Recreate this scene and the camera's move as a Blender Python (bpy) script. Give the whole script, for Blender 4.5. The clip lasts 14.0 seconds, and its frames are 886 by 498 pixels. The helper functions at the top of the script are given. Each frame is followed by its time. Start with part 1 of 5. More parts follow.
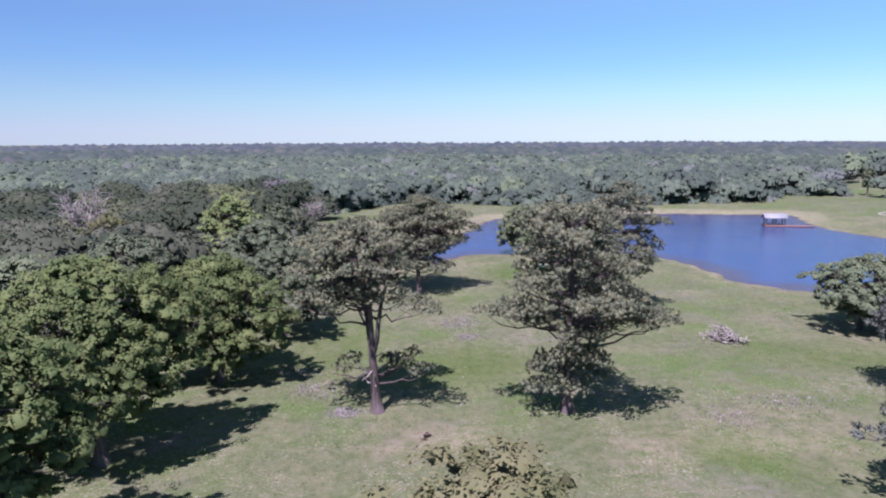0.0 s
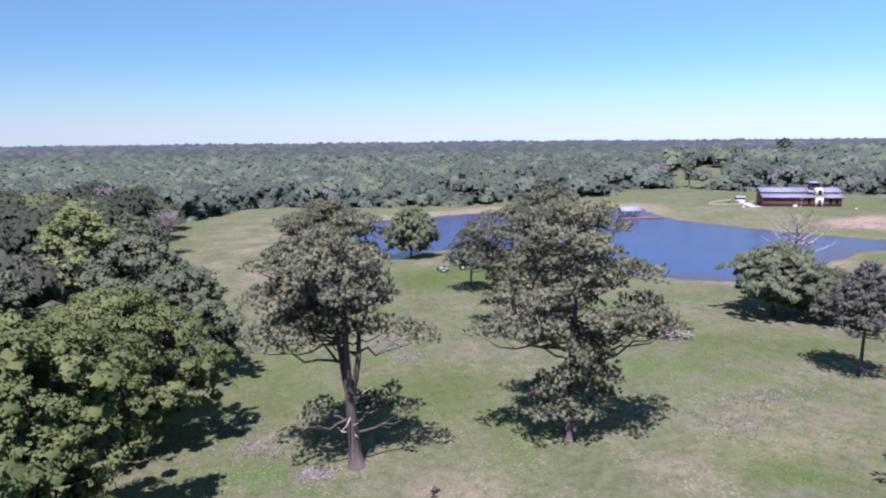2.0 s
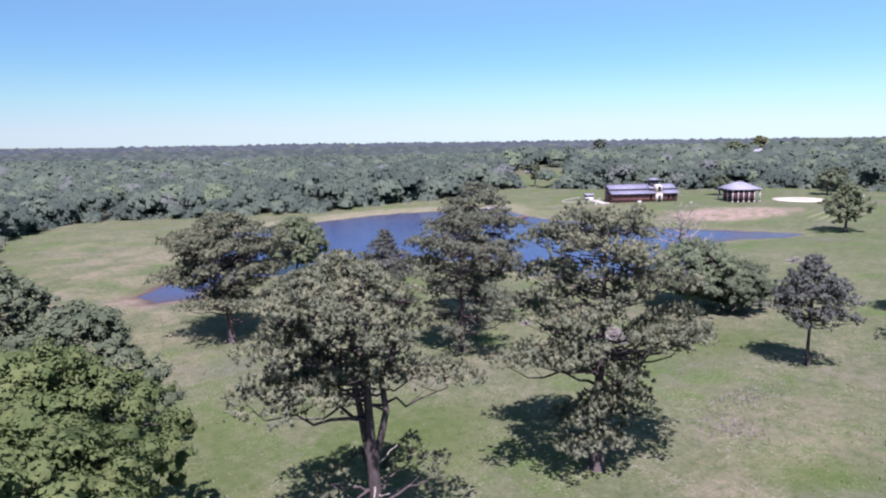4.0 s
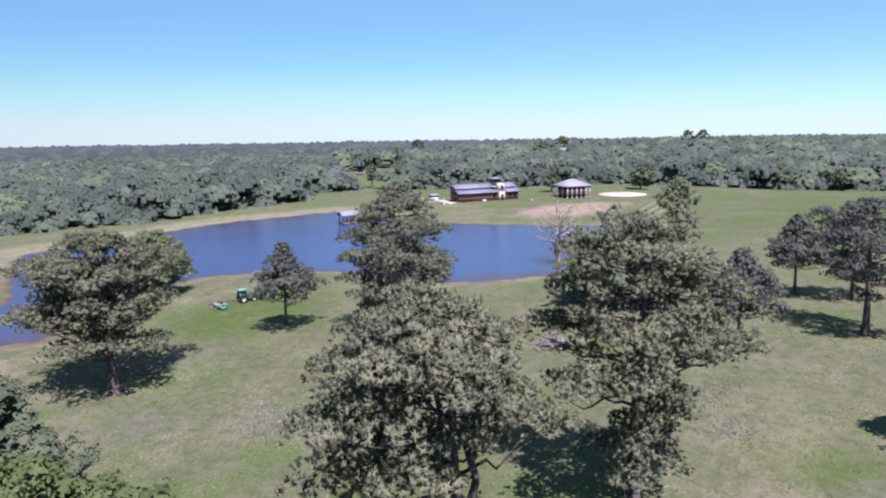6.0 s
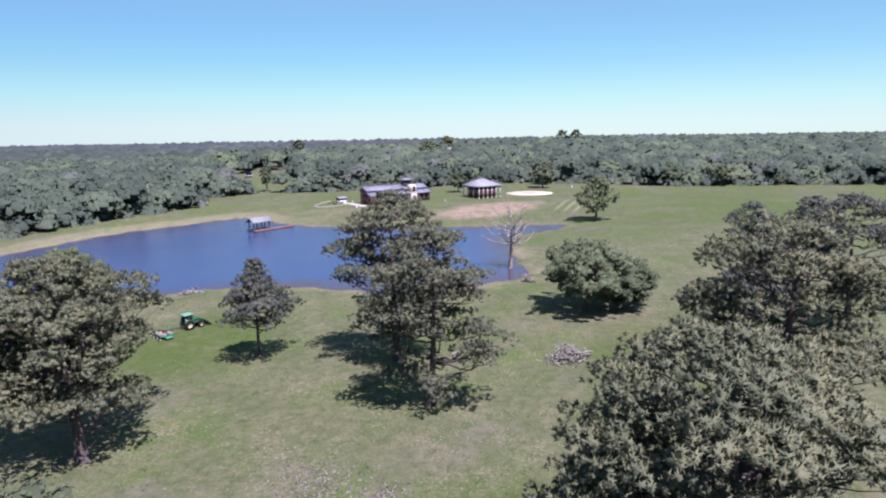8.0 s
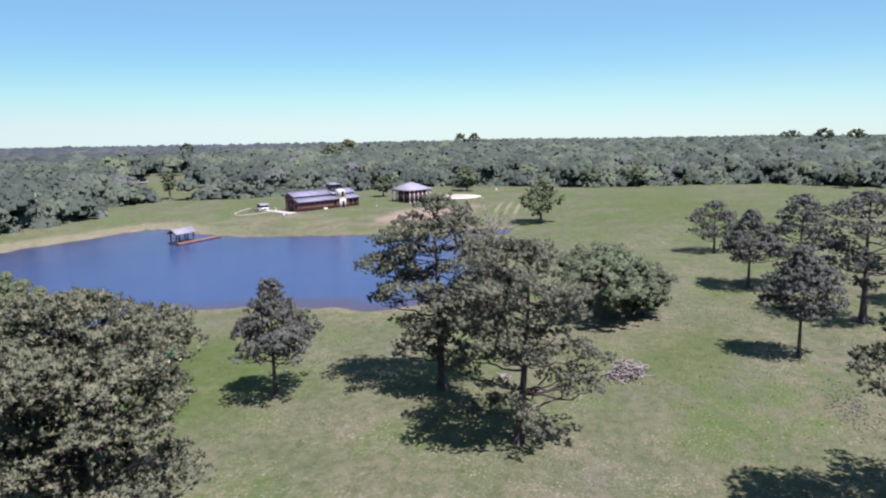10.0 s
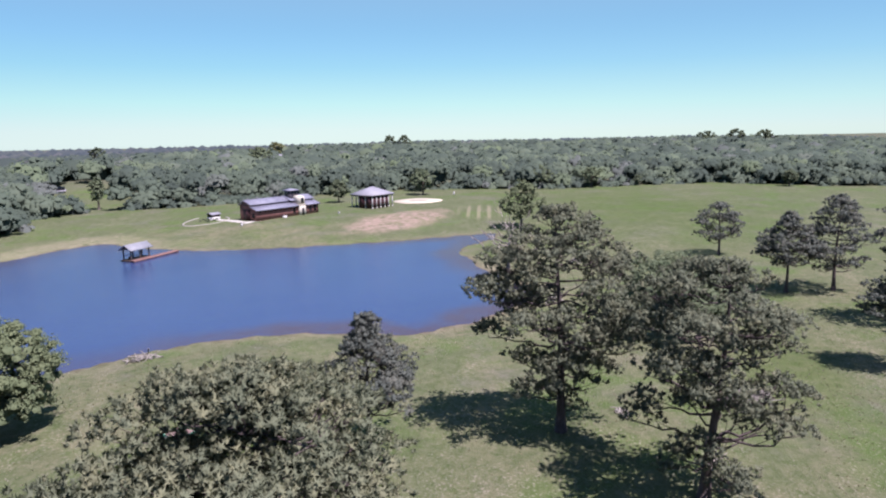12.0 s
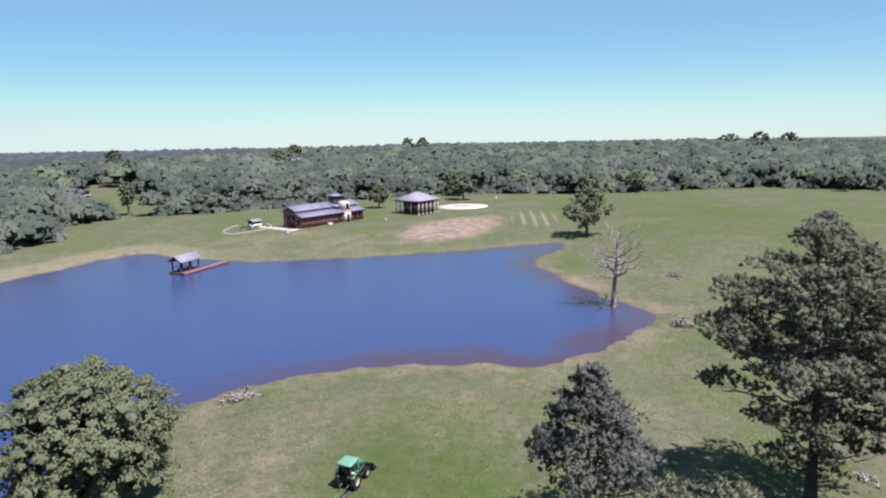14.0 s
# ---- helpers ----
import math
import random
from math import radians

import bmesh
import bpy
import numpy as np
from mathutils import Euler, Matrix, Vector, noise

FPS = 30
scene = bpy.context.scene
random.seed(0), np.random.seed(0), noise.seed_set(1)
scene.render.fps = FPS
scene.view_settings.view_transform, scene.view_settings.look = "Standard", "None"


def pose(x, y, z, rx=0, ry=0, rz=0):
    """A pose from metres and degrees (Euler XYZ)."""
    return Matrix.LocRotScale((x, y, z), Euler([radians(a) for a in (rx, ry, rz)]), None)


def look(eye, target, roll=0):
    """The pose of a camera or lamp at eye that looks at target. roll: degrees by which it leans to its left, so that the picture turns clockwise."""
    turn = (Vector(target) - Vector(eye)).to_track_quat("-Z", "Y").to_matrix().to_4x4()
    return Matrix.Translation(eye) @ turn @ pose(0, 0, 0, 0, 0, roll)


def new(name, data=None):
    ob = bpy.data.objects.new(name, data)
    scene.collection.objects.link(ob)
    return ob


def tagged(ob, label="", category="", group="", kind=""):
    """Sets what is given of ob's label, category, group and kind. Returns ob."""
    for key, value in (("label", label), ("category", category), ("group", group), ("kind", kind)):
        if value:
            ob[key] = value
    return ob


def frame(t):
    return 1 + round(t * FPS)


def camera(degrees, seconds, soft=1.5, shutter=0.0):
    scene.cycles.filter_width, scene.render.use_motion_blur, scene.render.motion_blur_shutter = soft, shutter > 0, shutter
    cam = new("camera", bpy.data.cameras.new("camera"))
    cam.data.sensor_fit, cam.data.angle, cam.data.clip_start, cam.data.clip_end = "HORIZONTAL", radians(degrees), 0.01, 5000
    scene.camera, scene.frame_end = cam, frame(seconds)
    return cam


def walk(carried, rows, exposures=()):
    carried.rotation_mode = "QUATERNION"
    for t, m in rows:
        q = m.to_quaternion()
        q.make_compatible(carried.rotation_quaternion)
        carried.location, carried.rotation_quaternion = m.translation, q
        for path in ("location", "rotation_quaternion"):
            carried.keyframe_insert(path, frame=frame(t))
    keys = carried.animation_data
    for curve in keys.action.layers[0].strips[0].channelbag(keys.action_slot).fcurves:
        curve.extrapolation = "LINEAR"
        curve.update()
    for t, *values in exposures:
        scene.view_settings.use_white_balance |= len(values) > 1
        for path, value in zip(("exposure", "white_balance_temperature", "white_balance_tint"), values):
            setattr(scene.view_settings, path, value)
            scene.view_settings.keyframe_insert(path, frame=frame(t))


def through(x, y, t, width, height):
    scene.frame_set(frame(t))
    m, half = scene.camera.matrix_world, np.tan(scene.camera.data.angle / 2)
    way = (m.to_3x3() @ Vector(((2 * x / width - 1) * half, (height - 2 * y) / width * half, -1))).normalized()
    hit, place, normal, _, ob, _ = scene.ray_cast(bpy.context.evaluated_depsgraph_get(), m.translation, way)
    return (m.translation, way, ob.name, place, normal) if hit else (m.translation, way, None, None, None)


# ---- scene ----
cam = camera(68.59, 14.0, soft=2.1)
S = 1.3      # metres for one unit of the plan, in which all places below are given
# seconds, eye x y z, heading, pitch, lean
PATH = [
    (0, -0.00, 0.00, 24.00, 0.00, -9.83, -0.28),
    (0.5, -3.16, 2.32, 23.97, -3.72, -9.93, -0.29),
    (1, -6.13, 4.89, 23.77, -7.64, -9.92, -0.38),
    (1.5, -8.84, 7.78, 23.55, -11.63, -9.89, -0.46),
    (2, -11.39, 10.65, 23.45, -15.53, -9.89, -0.54),
    (2.5, -13.82, 13.45, 23.45, -19.34, -9.88, -0.65),
    (5, -23.73, 30.04, 23.26, -39.81, -9.86, -0.76),
    (5.5, -25.04, 33.64, 23.24, -44.30, -9.91, -0.77),
    (6, -26.18, 37.18, 23.34, -48.32, -10.00, -0.82),
    (6.5, -27.27, 40.93, 23.51, -51.79, -10.10, -0.88),
    (7, -28.04, 44.82, 23.56, -54.71, -10.16, -0.92),
    (7.5, -28.60, 48.85, 23.53, -57.33, -10.18, -0.89),
    (8, -28.86, 52.99, 23.40, -60.02, -10.16, -0.88),
    (10.5, -27.17, 75.31, 22.80, -72.78, -9.94, -0.93),
    (11, -25.84, 80.03, 22.92, -75.00, -9.98, -1.06),
    (11.5, -24.65, 84.49, 22.91, -76.92, -9.95, -1.11),
    (12, -23.42, 88.76, 22.93, -78.13, -9.88, -1.13),
    (12.5, -21.94, 92.87, 22.88, -78.60, -9.80, -1.08),
    (13, -20.15, 96.85, 22.91, -78.53, -9.73, -1.02),
    (13.5, -18.12, 100.61, 23.03, -78.29, -9.73, -1.03),
    (14, -16.07, 104.08, 23.12, -77.93, -9.65, -1.06),
]
walk(cam, [(t, pose(S * x, S * y, S * z, 90 + pitch, 0, yaw) @ pose(0, 0, 0, 0, 0, roll)) for t, x, y, z, yaw, pitch, roll in PATH],
     exposures=[(0.0, 1.08, 5880.0, 41.0), (2.5, 1.07, 5930.0, 39.0), (5.5, 1.01, 5980.0, 36.0), (8.5, 0.94, 6080.0, 34.0), (11.0, 0.94, 6200.0, 32.0), (14.0, 0.88, 6260.0, 32.0)])

# ---- light ----
SUN_WAY = Vector((0.45, 0.89, 0.0)).normalized()      # the way that shadows fall
SUN_UP = radians(62)
world = bpy.data.worlds.new("sky")
scene.world = world
world.use_nodes = True
wn = world.node_tree.nodes
wl = world.node_tree.links
sky = wn.new("ShaderNodeTexSky")
sky.sky_type, sky.sun_disc = "NISHITA", False
sky.sun_elevation = SUN_UP
sky.sun_rotation = math.atan2(-SUN_WAY.x, -SUN_WAY.y)
sky.altitude, sky.air_density, sky.dust_density, sky.ozone_density = 1800, 0.9, 0.05, 4.0
tone = wn.new("ShaderNodeHueSaturation")
tone.inputs["Saturation"].default_value = 1.55
tint = wn.new("ShaderNodeMix")
tint.data_type, tint.blend_type = "RGBA", "MULTIPLY"
tint.inputs[0].default_value = 1.0
tint.inputs[7].default_value = (0.84, 1.0, 0.97, 1)
wl.new(sky.outputs[0], tint.inputs[6])
wl.new(tint.outputs[2], tone.inputs["Color"])
veil = wn.new("ShaderNodeMix")                          # thin haze evens the sky out
veil.data_type = "RGBA"
veil.inputs[7].default_value = (3.2, 4.4, 5.1, 1)
wl.new(tone.outputs[0], veil.inputs[6])
side = wn.new("ShaderNodeVectorMath")                   # the air is clearer and deeper blue in the north-west than in the east
side.operation = "DOT_PRODUCT"
side.inputs[1].default_value = (0.98, 0.17, 0.0)
sky_way = wn.new("ShaderNodeTexCoord").outputs["Generated"]
wl.new(sky_way, side.inputs[0])
clear = wn.new("ShaderNodeMapRange")
clear.inputs[1].default_value, clear.inputs[2].default_value = -1.0, 1.0
wl.new(side.outputs["Value"], clear.inputs[0])
air = wn.new("ShaderNodeMix")
air.data_type = "RGBA"
air.inputs[6].default_value, air.inputs[7].default_value = (0.60, 0.54, 0.61, 1), (1.14, 1.11, 0.90, 1)
wl.new(clear.outputs[0], air.inputs[0])
deep = wn.new("ShaderNodeMix")
deep.data_type, deep.blend_type = "RGBA", "MULTIPLY"
deep.inputs[0].default_value = 1.0
low = wn.new("ShaderNodeMix")                           # the pale band over the horizon stays even
low.data_type, low.blend_type = "RGBA", "DARKEN"
low.inputs[0].default_value = 0.75
low.inputs[7].default_value = (4.0, 5.2, 5.7, 1)
wl.new(veil.outputs[2], low.inputs[6])
rise = wn.new("ShaderNodeSeparateXYZ")                  # the haze thins out overhead; milky air up to ten degrees over the horizon
wl.new(sky_way, rise.inputs[0])
milk = wn.new("ShaderNodeMapRange")
milk.interpolation_type = "SMOOTHSTEP"
milk.inputs[1].default_value, milk.inputs[2].default_value, milk.inputs[3].default_value, milk.inputs[4].default_value = 0.01, 0.17, 0.5, 0.0
wl.new(rise.outputs["Z"], milk.inputs[0])
thin_air = wn.new("ShaderNodeMapRange")
thin_air.inputs[1].default_value, thin_air.inputs[2].default_value, thin_air.inputs[3].default_value, thin_air.inputs[4].default_value = 0.22, 0.7, 0.42, 0.22
wl.new(rise.outputs["Z"], thin_air.inputs[0])
wl.new(thin_air.outputs[0], veil.inputs[0])
pale = wn.new("ShaderNodeMix")
pale.data_type = "RGBA"
pale.inputs[7].default_value = (3.5, 5.0, 5.1, 1)
wl.new(milk.outputs[0], pale.inputs[0])
wl.new(low.outputs[2], pale.inputs[6])
wl.new(pale.outputs[2], deep.inputs[6])
wl.new(air.outputs[2], deep.inputs[7])
wl.new(deep.outputs[2], wn["Background"].inputs[0])
wn["Background"].inputs[1].default_value = 0.086
sun = new("sun", bpy.data.lights.new("sun", "SUN"))
sun.data.energy, sun.data.angle, sun.data.color = 4.6, radians(0.53), (1.0, 0.975, 0.95)
sun.matrix_world = look((-SUN_WAY * math.cos(SUN_UP) + Vector((0, 0, math.sin(SUN_UP)))) * 100, (0, 0, 0))


# ---- materials ----
class Mat:
    """A short hand for node materials."""

    def __init__(self, name, rough=0.8, metal=0.0, spec=0.3):
        self.m = bpy.data.materials.new(name)
        self.m.use_nodes = True
        self.n, self.l = self.m.node_tree.nodes, self.m.node_tree.links
        self.b = self.n["Principled BSDF"]
        self.b.inputs["Roughness"].default_value = rough
        self.b.inputs["Metallic"].default_value = metal
        self.b.inputs["Specular IOR Level"].default_value = spec
        self.co = self.n.new("ShaderNodeTexCoord").outputs["Object"]
        self.geo = self.n.new("ShaderNodeNewGeometry")

    def noise(self, scale, detail=4.0, rough=0.55, at=None):
        t = self.n.new("ShaderNodeTexNoise")
        t.inputs["Scale"].default_value, t.inputs["Detail"].default_value, t.inputs["Roughness"].default_value = scale, detail, rough
        self.l.new(at or self.co, t.inputs["Vector"])
        return t.outputs["Fac"]

    def pos(self):
        t = self.n.new("ShaderNodeVectorMath")
        t.operation = "SCALE"
        t.inputs["Scale"].default_value = 1 / S
        self.l.new(self.geo.outputs["Position"], t.inputs[0])
        return t.outputs[0]

    def stretch(self, sx, sy, sz):
        t = self.n.new("ShaderNodeMapping")
        t.inputs["Scale"].default_value = (sx, sy, sz)
        self.l.new(self.co, t.inputs["Vector"])
        return t.outputs[0]

    def island(self):
        return self.geo.outputs["Random Per Island"]

    def ob_random(self):
        return self.n.new("ShaderNodeObjectInfo").outputs["Random"]

    def attr(self, name):
        t = self.n.new("ShaderNodeAttribute")
        t.attribute_name = name
        return t.outputs["Fac"]

    def steps(self, fac, stops):
        t = self.n.new("ShaderNodeValToRGB")
        e = t.color_ramp.elements
        while len(e) < len(stops):
            e.new(0.5)
        for i, (k, c) in enumerate(stops):
            e[i].position, e[i].color = k, (*c, 1)
        self.l.new(fac, t.inputs[0])
        return t.outputs[0]

    def ramp(self, fac, lo, hi, a=0.0, b=1.0):
        t = self.n.new("ShaderNodeMapRange")
        t.inputs[1].default_value, t.inputs[2].default_value, t.inputs[3].default_value, t.inputs[4].default_value = lo, hi, a, b
        self.l.new(fac, t.inputs[0])
        return t.outputs[0]

    def math(self, op, a, b):
        t = self.n.new("ShaderNodeMath")
        t.operation = op
        for i, v in enumerate((a, b)):
            if isinstance(v, (int, float)):
                t.inputs[i].default_value = v
            else:
                self.l.new(v, t.inputs[i])
        return t.outputs[0]

    def mix(self, fac, a, b):
        t = self.n.new("ShaderNodeMix")
        t.data_type = "RGBA"
        for i, v in ((0, fac), (6, a), (7, b)):
            if isinstance(v, tuple):
                t.inputs[i].default_value = (*v, 1)
            elif isinstance(v, (int, float)):
                t.inputs[i].default_value = v
            else:
                self.l.new(v, t.inputs[i])
        return t.outputs[2]

    def colour(self, c):
        if isinstance(c, tuple):
            self.b.inputs["Base Color"].default_value = (*c, 1)
        else:
            self.l.new(c, self.b.inputs["Base Color"])
        return self

    def bump(self, fac, strength=0.3, dist=0.02):
        t = self.n.new("ShaderNodeBump")
        t.inputs["Strength"].default_value, t.inputs["Distance"].default_value = strength, dist
        self.l.new(fac, t.inputs["Height"])
        self.l.new(t.outputs[0], self.b.inputs["Normal"])
        return self

    def rough(self, fac):
        self.l.new(fac, self.b.inputs["Roughness"])
        return self

    def thin(self, amount, tint):
        """Lets light through a leaf."""
        t, s = self.n.new("ShaderNodeBsdfTranslucent"), self.n.new("ShaderNodeMixShader")
        s.inputs[0].default_value = amount
        if isinstance(tint, tuple):
            t.inputs[0].default_value = (*tint, 1)
        else:
            self.l.new(tint, t.inputs[0])
        self.l.new(self.b.outputs[0], s.inputs[1])
        self.l.new(t.outputs[0], s.inputs[2])
        self.l.new(s.outputs[0], self.n["Material Output"].inputs[0])
        return self


def leaf_mat(name, dark, mid, tip, through=0.25, patch=0.35):
    q = Mat(name, 0.75, 0.0, 0.06)
    c = q.mix(q.island(), dark, mid)
    c = q.mix(q.ramp(q.noise(patch, 4, 0.75, q.pos()), 0.46, 0.66), c, tip)
    v = q.ramp(q.ob_random(), 0, 1, 0.0, 0.35)
    c = q.mix(v, c, mid)
    return q.colour(c).thin(through, c).m


def needle_mat(name, dark, mid, tip):
    """Massed needles, each brush with its own tone, warmer at the shoots."""
    q = Mat(name, 0.85, 0.0, 0.02)
    c = q.mix(q.attr("tone"), dark, mid)
    c = q.mix(q.ramp(q.noise(0.7, 4, 0.7, q.pos()), 0.45, 0.68), c, tip)
    return q.colour(c).thin(0.37, c).m


def plain_mat(name, a, b, scale, rough=0.7, metal=0.0, spec=0.3, bump=0.2, dist=0.01, detail=5.0):
    q = Mat(name, rough, metal, spec)
    n = q.noise(scale, detail)
    w = q.noise(scale * 0.13, 3.0)
    c = q.mix(q.ramp(n, 0.35, 0.65), a, b)
    c = q.mix(q.ramp(w, 0.4, 0.75, 0.0, 0.45), c, tuple(v * 0.62 for v in a))
    return q.colour(c).bump(n, bump, dist).m


def grass_mat():
    q = Mat("pasture", 0.92, 0.0, 0.1)
    p = q.pos()
    big, mid, fine, tiny = q.noise(0.05, 4, 0.6, p), q.noise(0.16, 6, 0.68, p), q.noise(0.9, 6, 0.72, p), q.noise(4.2, 4, 0.75, p)
    c = q.mix(q.ramp(fine, 0.36, 0.64), (0.058, 0.084, 0.027), (0.114, 0.129, 0.064))
    c = q.mix(q.ramp(tiny, 0.40, 0.68, 0.0, 0.42), c, (0.136, 0.131, 0.103))
    c = q.mix(q.ramp(q.noise(2.6, 4, 0.7, p), 0.56, 0.7, 0.0, 0.6), c, (0.065, 0.077, 0.035))
    lush = q.math("MULTIPLY", q.ramp(big, 0.45, 0.57), q.ramp(mid, 0.44, 0.56))
    c = q.mix(q.math("MULTIPLY", lush, 0.9), c, (0.065, 0.108, 0.027))
    heath = q.math("MULTIPLY", q.ramp(q.noise(0.075, 5, 0.65, p), 0.54, 0.66), q.ramp(fine, 0.3, 0.55))
    c = q.mix(q.math("MULTIPLY", heath, 0.45), c, (0.148, 0.133, 0.119))
    dry = q.math("MULTIPLY", q.math("MULTIPLY", q.ramp(mid, 0.47, 0.64), q.ramp(big, 0.62, 0.4)), 0.3)
    dry = q.math("ADD", dry, q.math("MULTIPLY", q.attr("dry"), q.ramp(q.noise(0.13, 7, 0.7, p), 0.42, 0.58)))
    c = q.mix(q.math("MULTIPLY", q.math("MULTIPLY", dry, q.ramp(fine, 0.28, 0.56)), 0.85), c, q.mix(q.ramp(tiny, 0.4, 0.6), (0.161, 0.142, 0.088), (0.235, 0.206, 0.137)))
    straw = q.math("MULTIPLY", q.ramp(tiny, 0.55, 0.66), q.ramp(mid, 0.42, 0.58))
    c = q.mix(q.math("MULTIPLY", straw, 0.45), c, (0.447, 0.397, 0.333))
    c = q.mix(q.math("MULTIPLY", q.attr("lush"), q.ramp(q.noise(0.3, 5, 0.7, p), 0.28, 0.5)), c, q.mix(q.ramp(fine, 0.35, 0.65), (0.055, 0.087, 0.021), (0.077, 0.109, 0.031)))
    bare = q.math("MULTIPLY", q.attr("bare"), q.ramp(q.noise(0.45, 6, 0.7, p), 0.30, 0.58))
    soil = q.mix(fine, (0.234, 0.168, 0.129), (0.343, 0.261, 0.211))
    c = q.mix(bare, c, soil)
    sand = q.mix(fine, (0.257, 0.218, 0.148), (0.359, 0.312, 0.226))
    c = q.mix(q.math("MULTIPLY", q.attr("sand"), q.ramp(q.noise(0.5, 5, 0.7, p), 0.28, 0.55)), c, sand)
    across = q.n.new("ShaderNodeVectorMath")
    across.operation = "DOT_PRODUCT"
    across.inputs[1].default_value = (-0.30, 2.15, 0.0)
    q.l.new(p, across.inputs[0])
    tilled = q.math("MULTIPLY", q.attr("rows"), q.ramp(q.math("SINE", across.outputs["Value"], 0.0), 0.1, 0.8))
    c = q.mix(q.math("MULTIPLY", tilled, 0.4), c, sand)
    mud = q.mix(fine, (0.060, 0.040, 0.034), (0.115, 0.080, 0.062))
    c = q.mix(q.attr("mud"), c, mud)
    litter = q.mix(fine, (0.078, 0.086, 0.056), (0.118, 0.122, 0.078))
    c = q.mix(q.attr("wood"), c, litter)
    return q.colour(c).bump(q.math("ADD", q.math("MULTIPLY", fine, 0.6), tiny), 0.8, 0.2).m


def water_mat():
    q = Mat("pond water", 0.05, 0.0, 0.5)
    p = q.pos()
    deep = q.mix(q.noise(0.05, 3, 0.5, p), (0.027, 0.046, 0.122), (0.036, 0.057, 0.142))
    c = q.mix(q.math("MULTIPLY", q.attr("shallow"), q.ramp(q.noise(0.35, 5, 0.65, p), 0.2, 0.55, 0.45, 1.0)), deep, (0.056, 0.036, 0.054))
    q.b.inputs["IOR"].default_value = 1.33
    m = q.n.new("ShaderNodeMapping")
    m.inputs["Scale"].default_value = (1.0, 2.1, 1.0)
    m.inputs["Rotation"].default_value = (0, 0, 0.5)
    q.l.new(p, m.inputs["Vector"])
    wave = q.math("ADD", q.noise(1.7, 4, 0.6, m.outputs[0]), q.math("MULTIPLY", q.noise(0.35, 2, 0.5, m.outputs[0]), 1.2))
    q.rough(q.ramp(q.noise(0.06, 3, 0.5, p), 0.3, 0.7, 0.06, 0.16))
    return q.colour(c).bump(wave, 0.32, 0.2).m


def ribbed_metal(name, a, b):
    """Ribs come from the mesh; here only sheet tone, runs and dull sheen."""
    q = Mat(name, 0.55, 0.0, 0.35)
    n, w = q.noise(0.7, 4), q.noise(3.0, 4, 0.6, q.stretch(1, 0.15, 1))
    c = q.mix(q.ramp(n, 0.3, 0.7), a, b)
    c = q.mix(q.ramp(w, 0.5, 0.75, 0, 0.3), c, tuple(v * 0.7 for v in a))
    return q.colour(c).rough(q.ramp(n, 0.3, 0.7, 0.5, 0.7)).m


def bark_mat(name, a, b):
    q = Mat(name, 0.9, 0.0, 0.15)
    n = q.noise(5.0, 6, 0.65, q.stretch(1.0, 1.0, 0.22))
    c = q.mix(q.ramp(n, 0.34, 0.62), a, b)
    c = q.mix(q.ramp(q.noise(0.6, 3), 0.45, 0.7, 0, 0.5), c, tuple(v * 0.7 for v in b))
    return q.colour(c).bump(n, 0.9, 0.06).m


GRASS, WATER = grass_mat(), water_mat()
PINE_LEAF = needle_mat("pine needles", (0.136, 0.158, 0.104), (0.218, 0.242, 0.157), (0.274, 0.275, 0.167))
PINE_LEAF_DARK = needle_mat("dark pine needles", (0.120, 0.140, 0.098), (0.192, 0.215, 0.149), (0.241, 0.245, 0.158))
PINE_LEAF_B = needle_mat("young pine needles", (0.104, 0.123, 0.108), (0.160, 0.180, 0.154), (0.199, 0.203, 0.164))
OAK_BRIGHT = leaf_mat("fresh oak leaves", (0.080, 0.119, 0.045), (0.127, 0.166, 0.064), (0.182, 0.214, 0.085), 0.36, 0.4)
OAK_DARK = leaf_mat("dark oak leaves", (0.076, 0.101, 0.060), (0.119, 0.148, 0.090), (0.157, 0.181, 0.108), 0.3, 0.4)
OAK_MID = leaf_mat("oak leaves", (0.112, 0.150, 0.087), (0.161, 0.200, 0.118), (0.194, 0.227, 0.133), 0.34, 0.4)
OAK_YOUNG = leaf_mat("young oak leaves", (0.113, 0.146, 0.079), (0.165, 0.201, 0.110), (0.201, 0.232, 0.128), 0.36, 0.4)
OAK_LIME = leaf_mat("yellow-green new leaves", (0.132, 0.181, 0.068), (0.205, 0.258, 0.106), (0.273, 0.313, 0.143), 0.4, 0.4)
OAK_GREY = leaf_mat("budding pale leaves", (0.094, 0.106, 0.046), (0.156, 0.166, 0.078), (0.218, 0.206, 0.112), 0.35, 0.3)
BARK_PINE = bark_mat("pine bark", (0.051, 0.040, 0.038), (0.120, 0.098, 0.094))
BARK_OAK = bark_mat("oak bark", (0.047, 0.039, 0.033), (0.129, 0.113, 0.098))
DEAD_WOOD = bark_mat("bleached dead wood", (0.179, 0.156, 0.133), (0.345, 0.312, 0.272))
BRUSH_WOOD = bark_mat("weathered brush", (0.150, 0.138, 0.122), (0.345, 0.318, 0.284))
RED_WALL = plain_mat("red-brown cladding", (0.241, 0.110, 0.099), (0.308, 0.146, 0.130), 6.0, 0.75, bump=0.2)
DARK_RED = plain_mat("dark red panel", (0.046, 0.019, 0.021), (0.068, 0.027, 0.028), 8.0, 0.6)
ROOF_METAL = ribbed_metal("pale metal roof", (0.183, 0.187, 0.242), (0.234, 0.238, 0.292))
ROOF_GREY = ribbed_metal("grey metal roof", (0.234, 0.230, 0.261), (0.289, 0.285, 0.316))
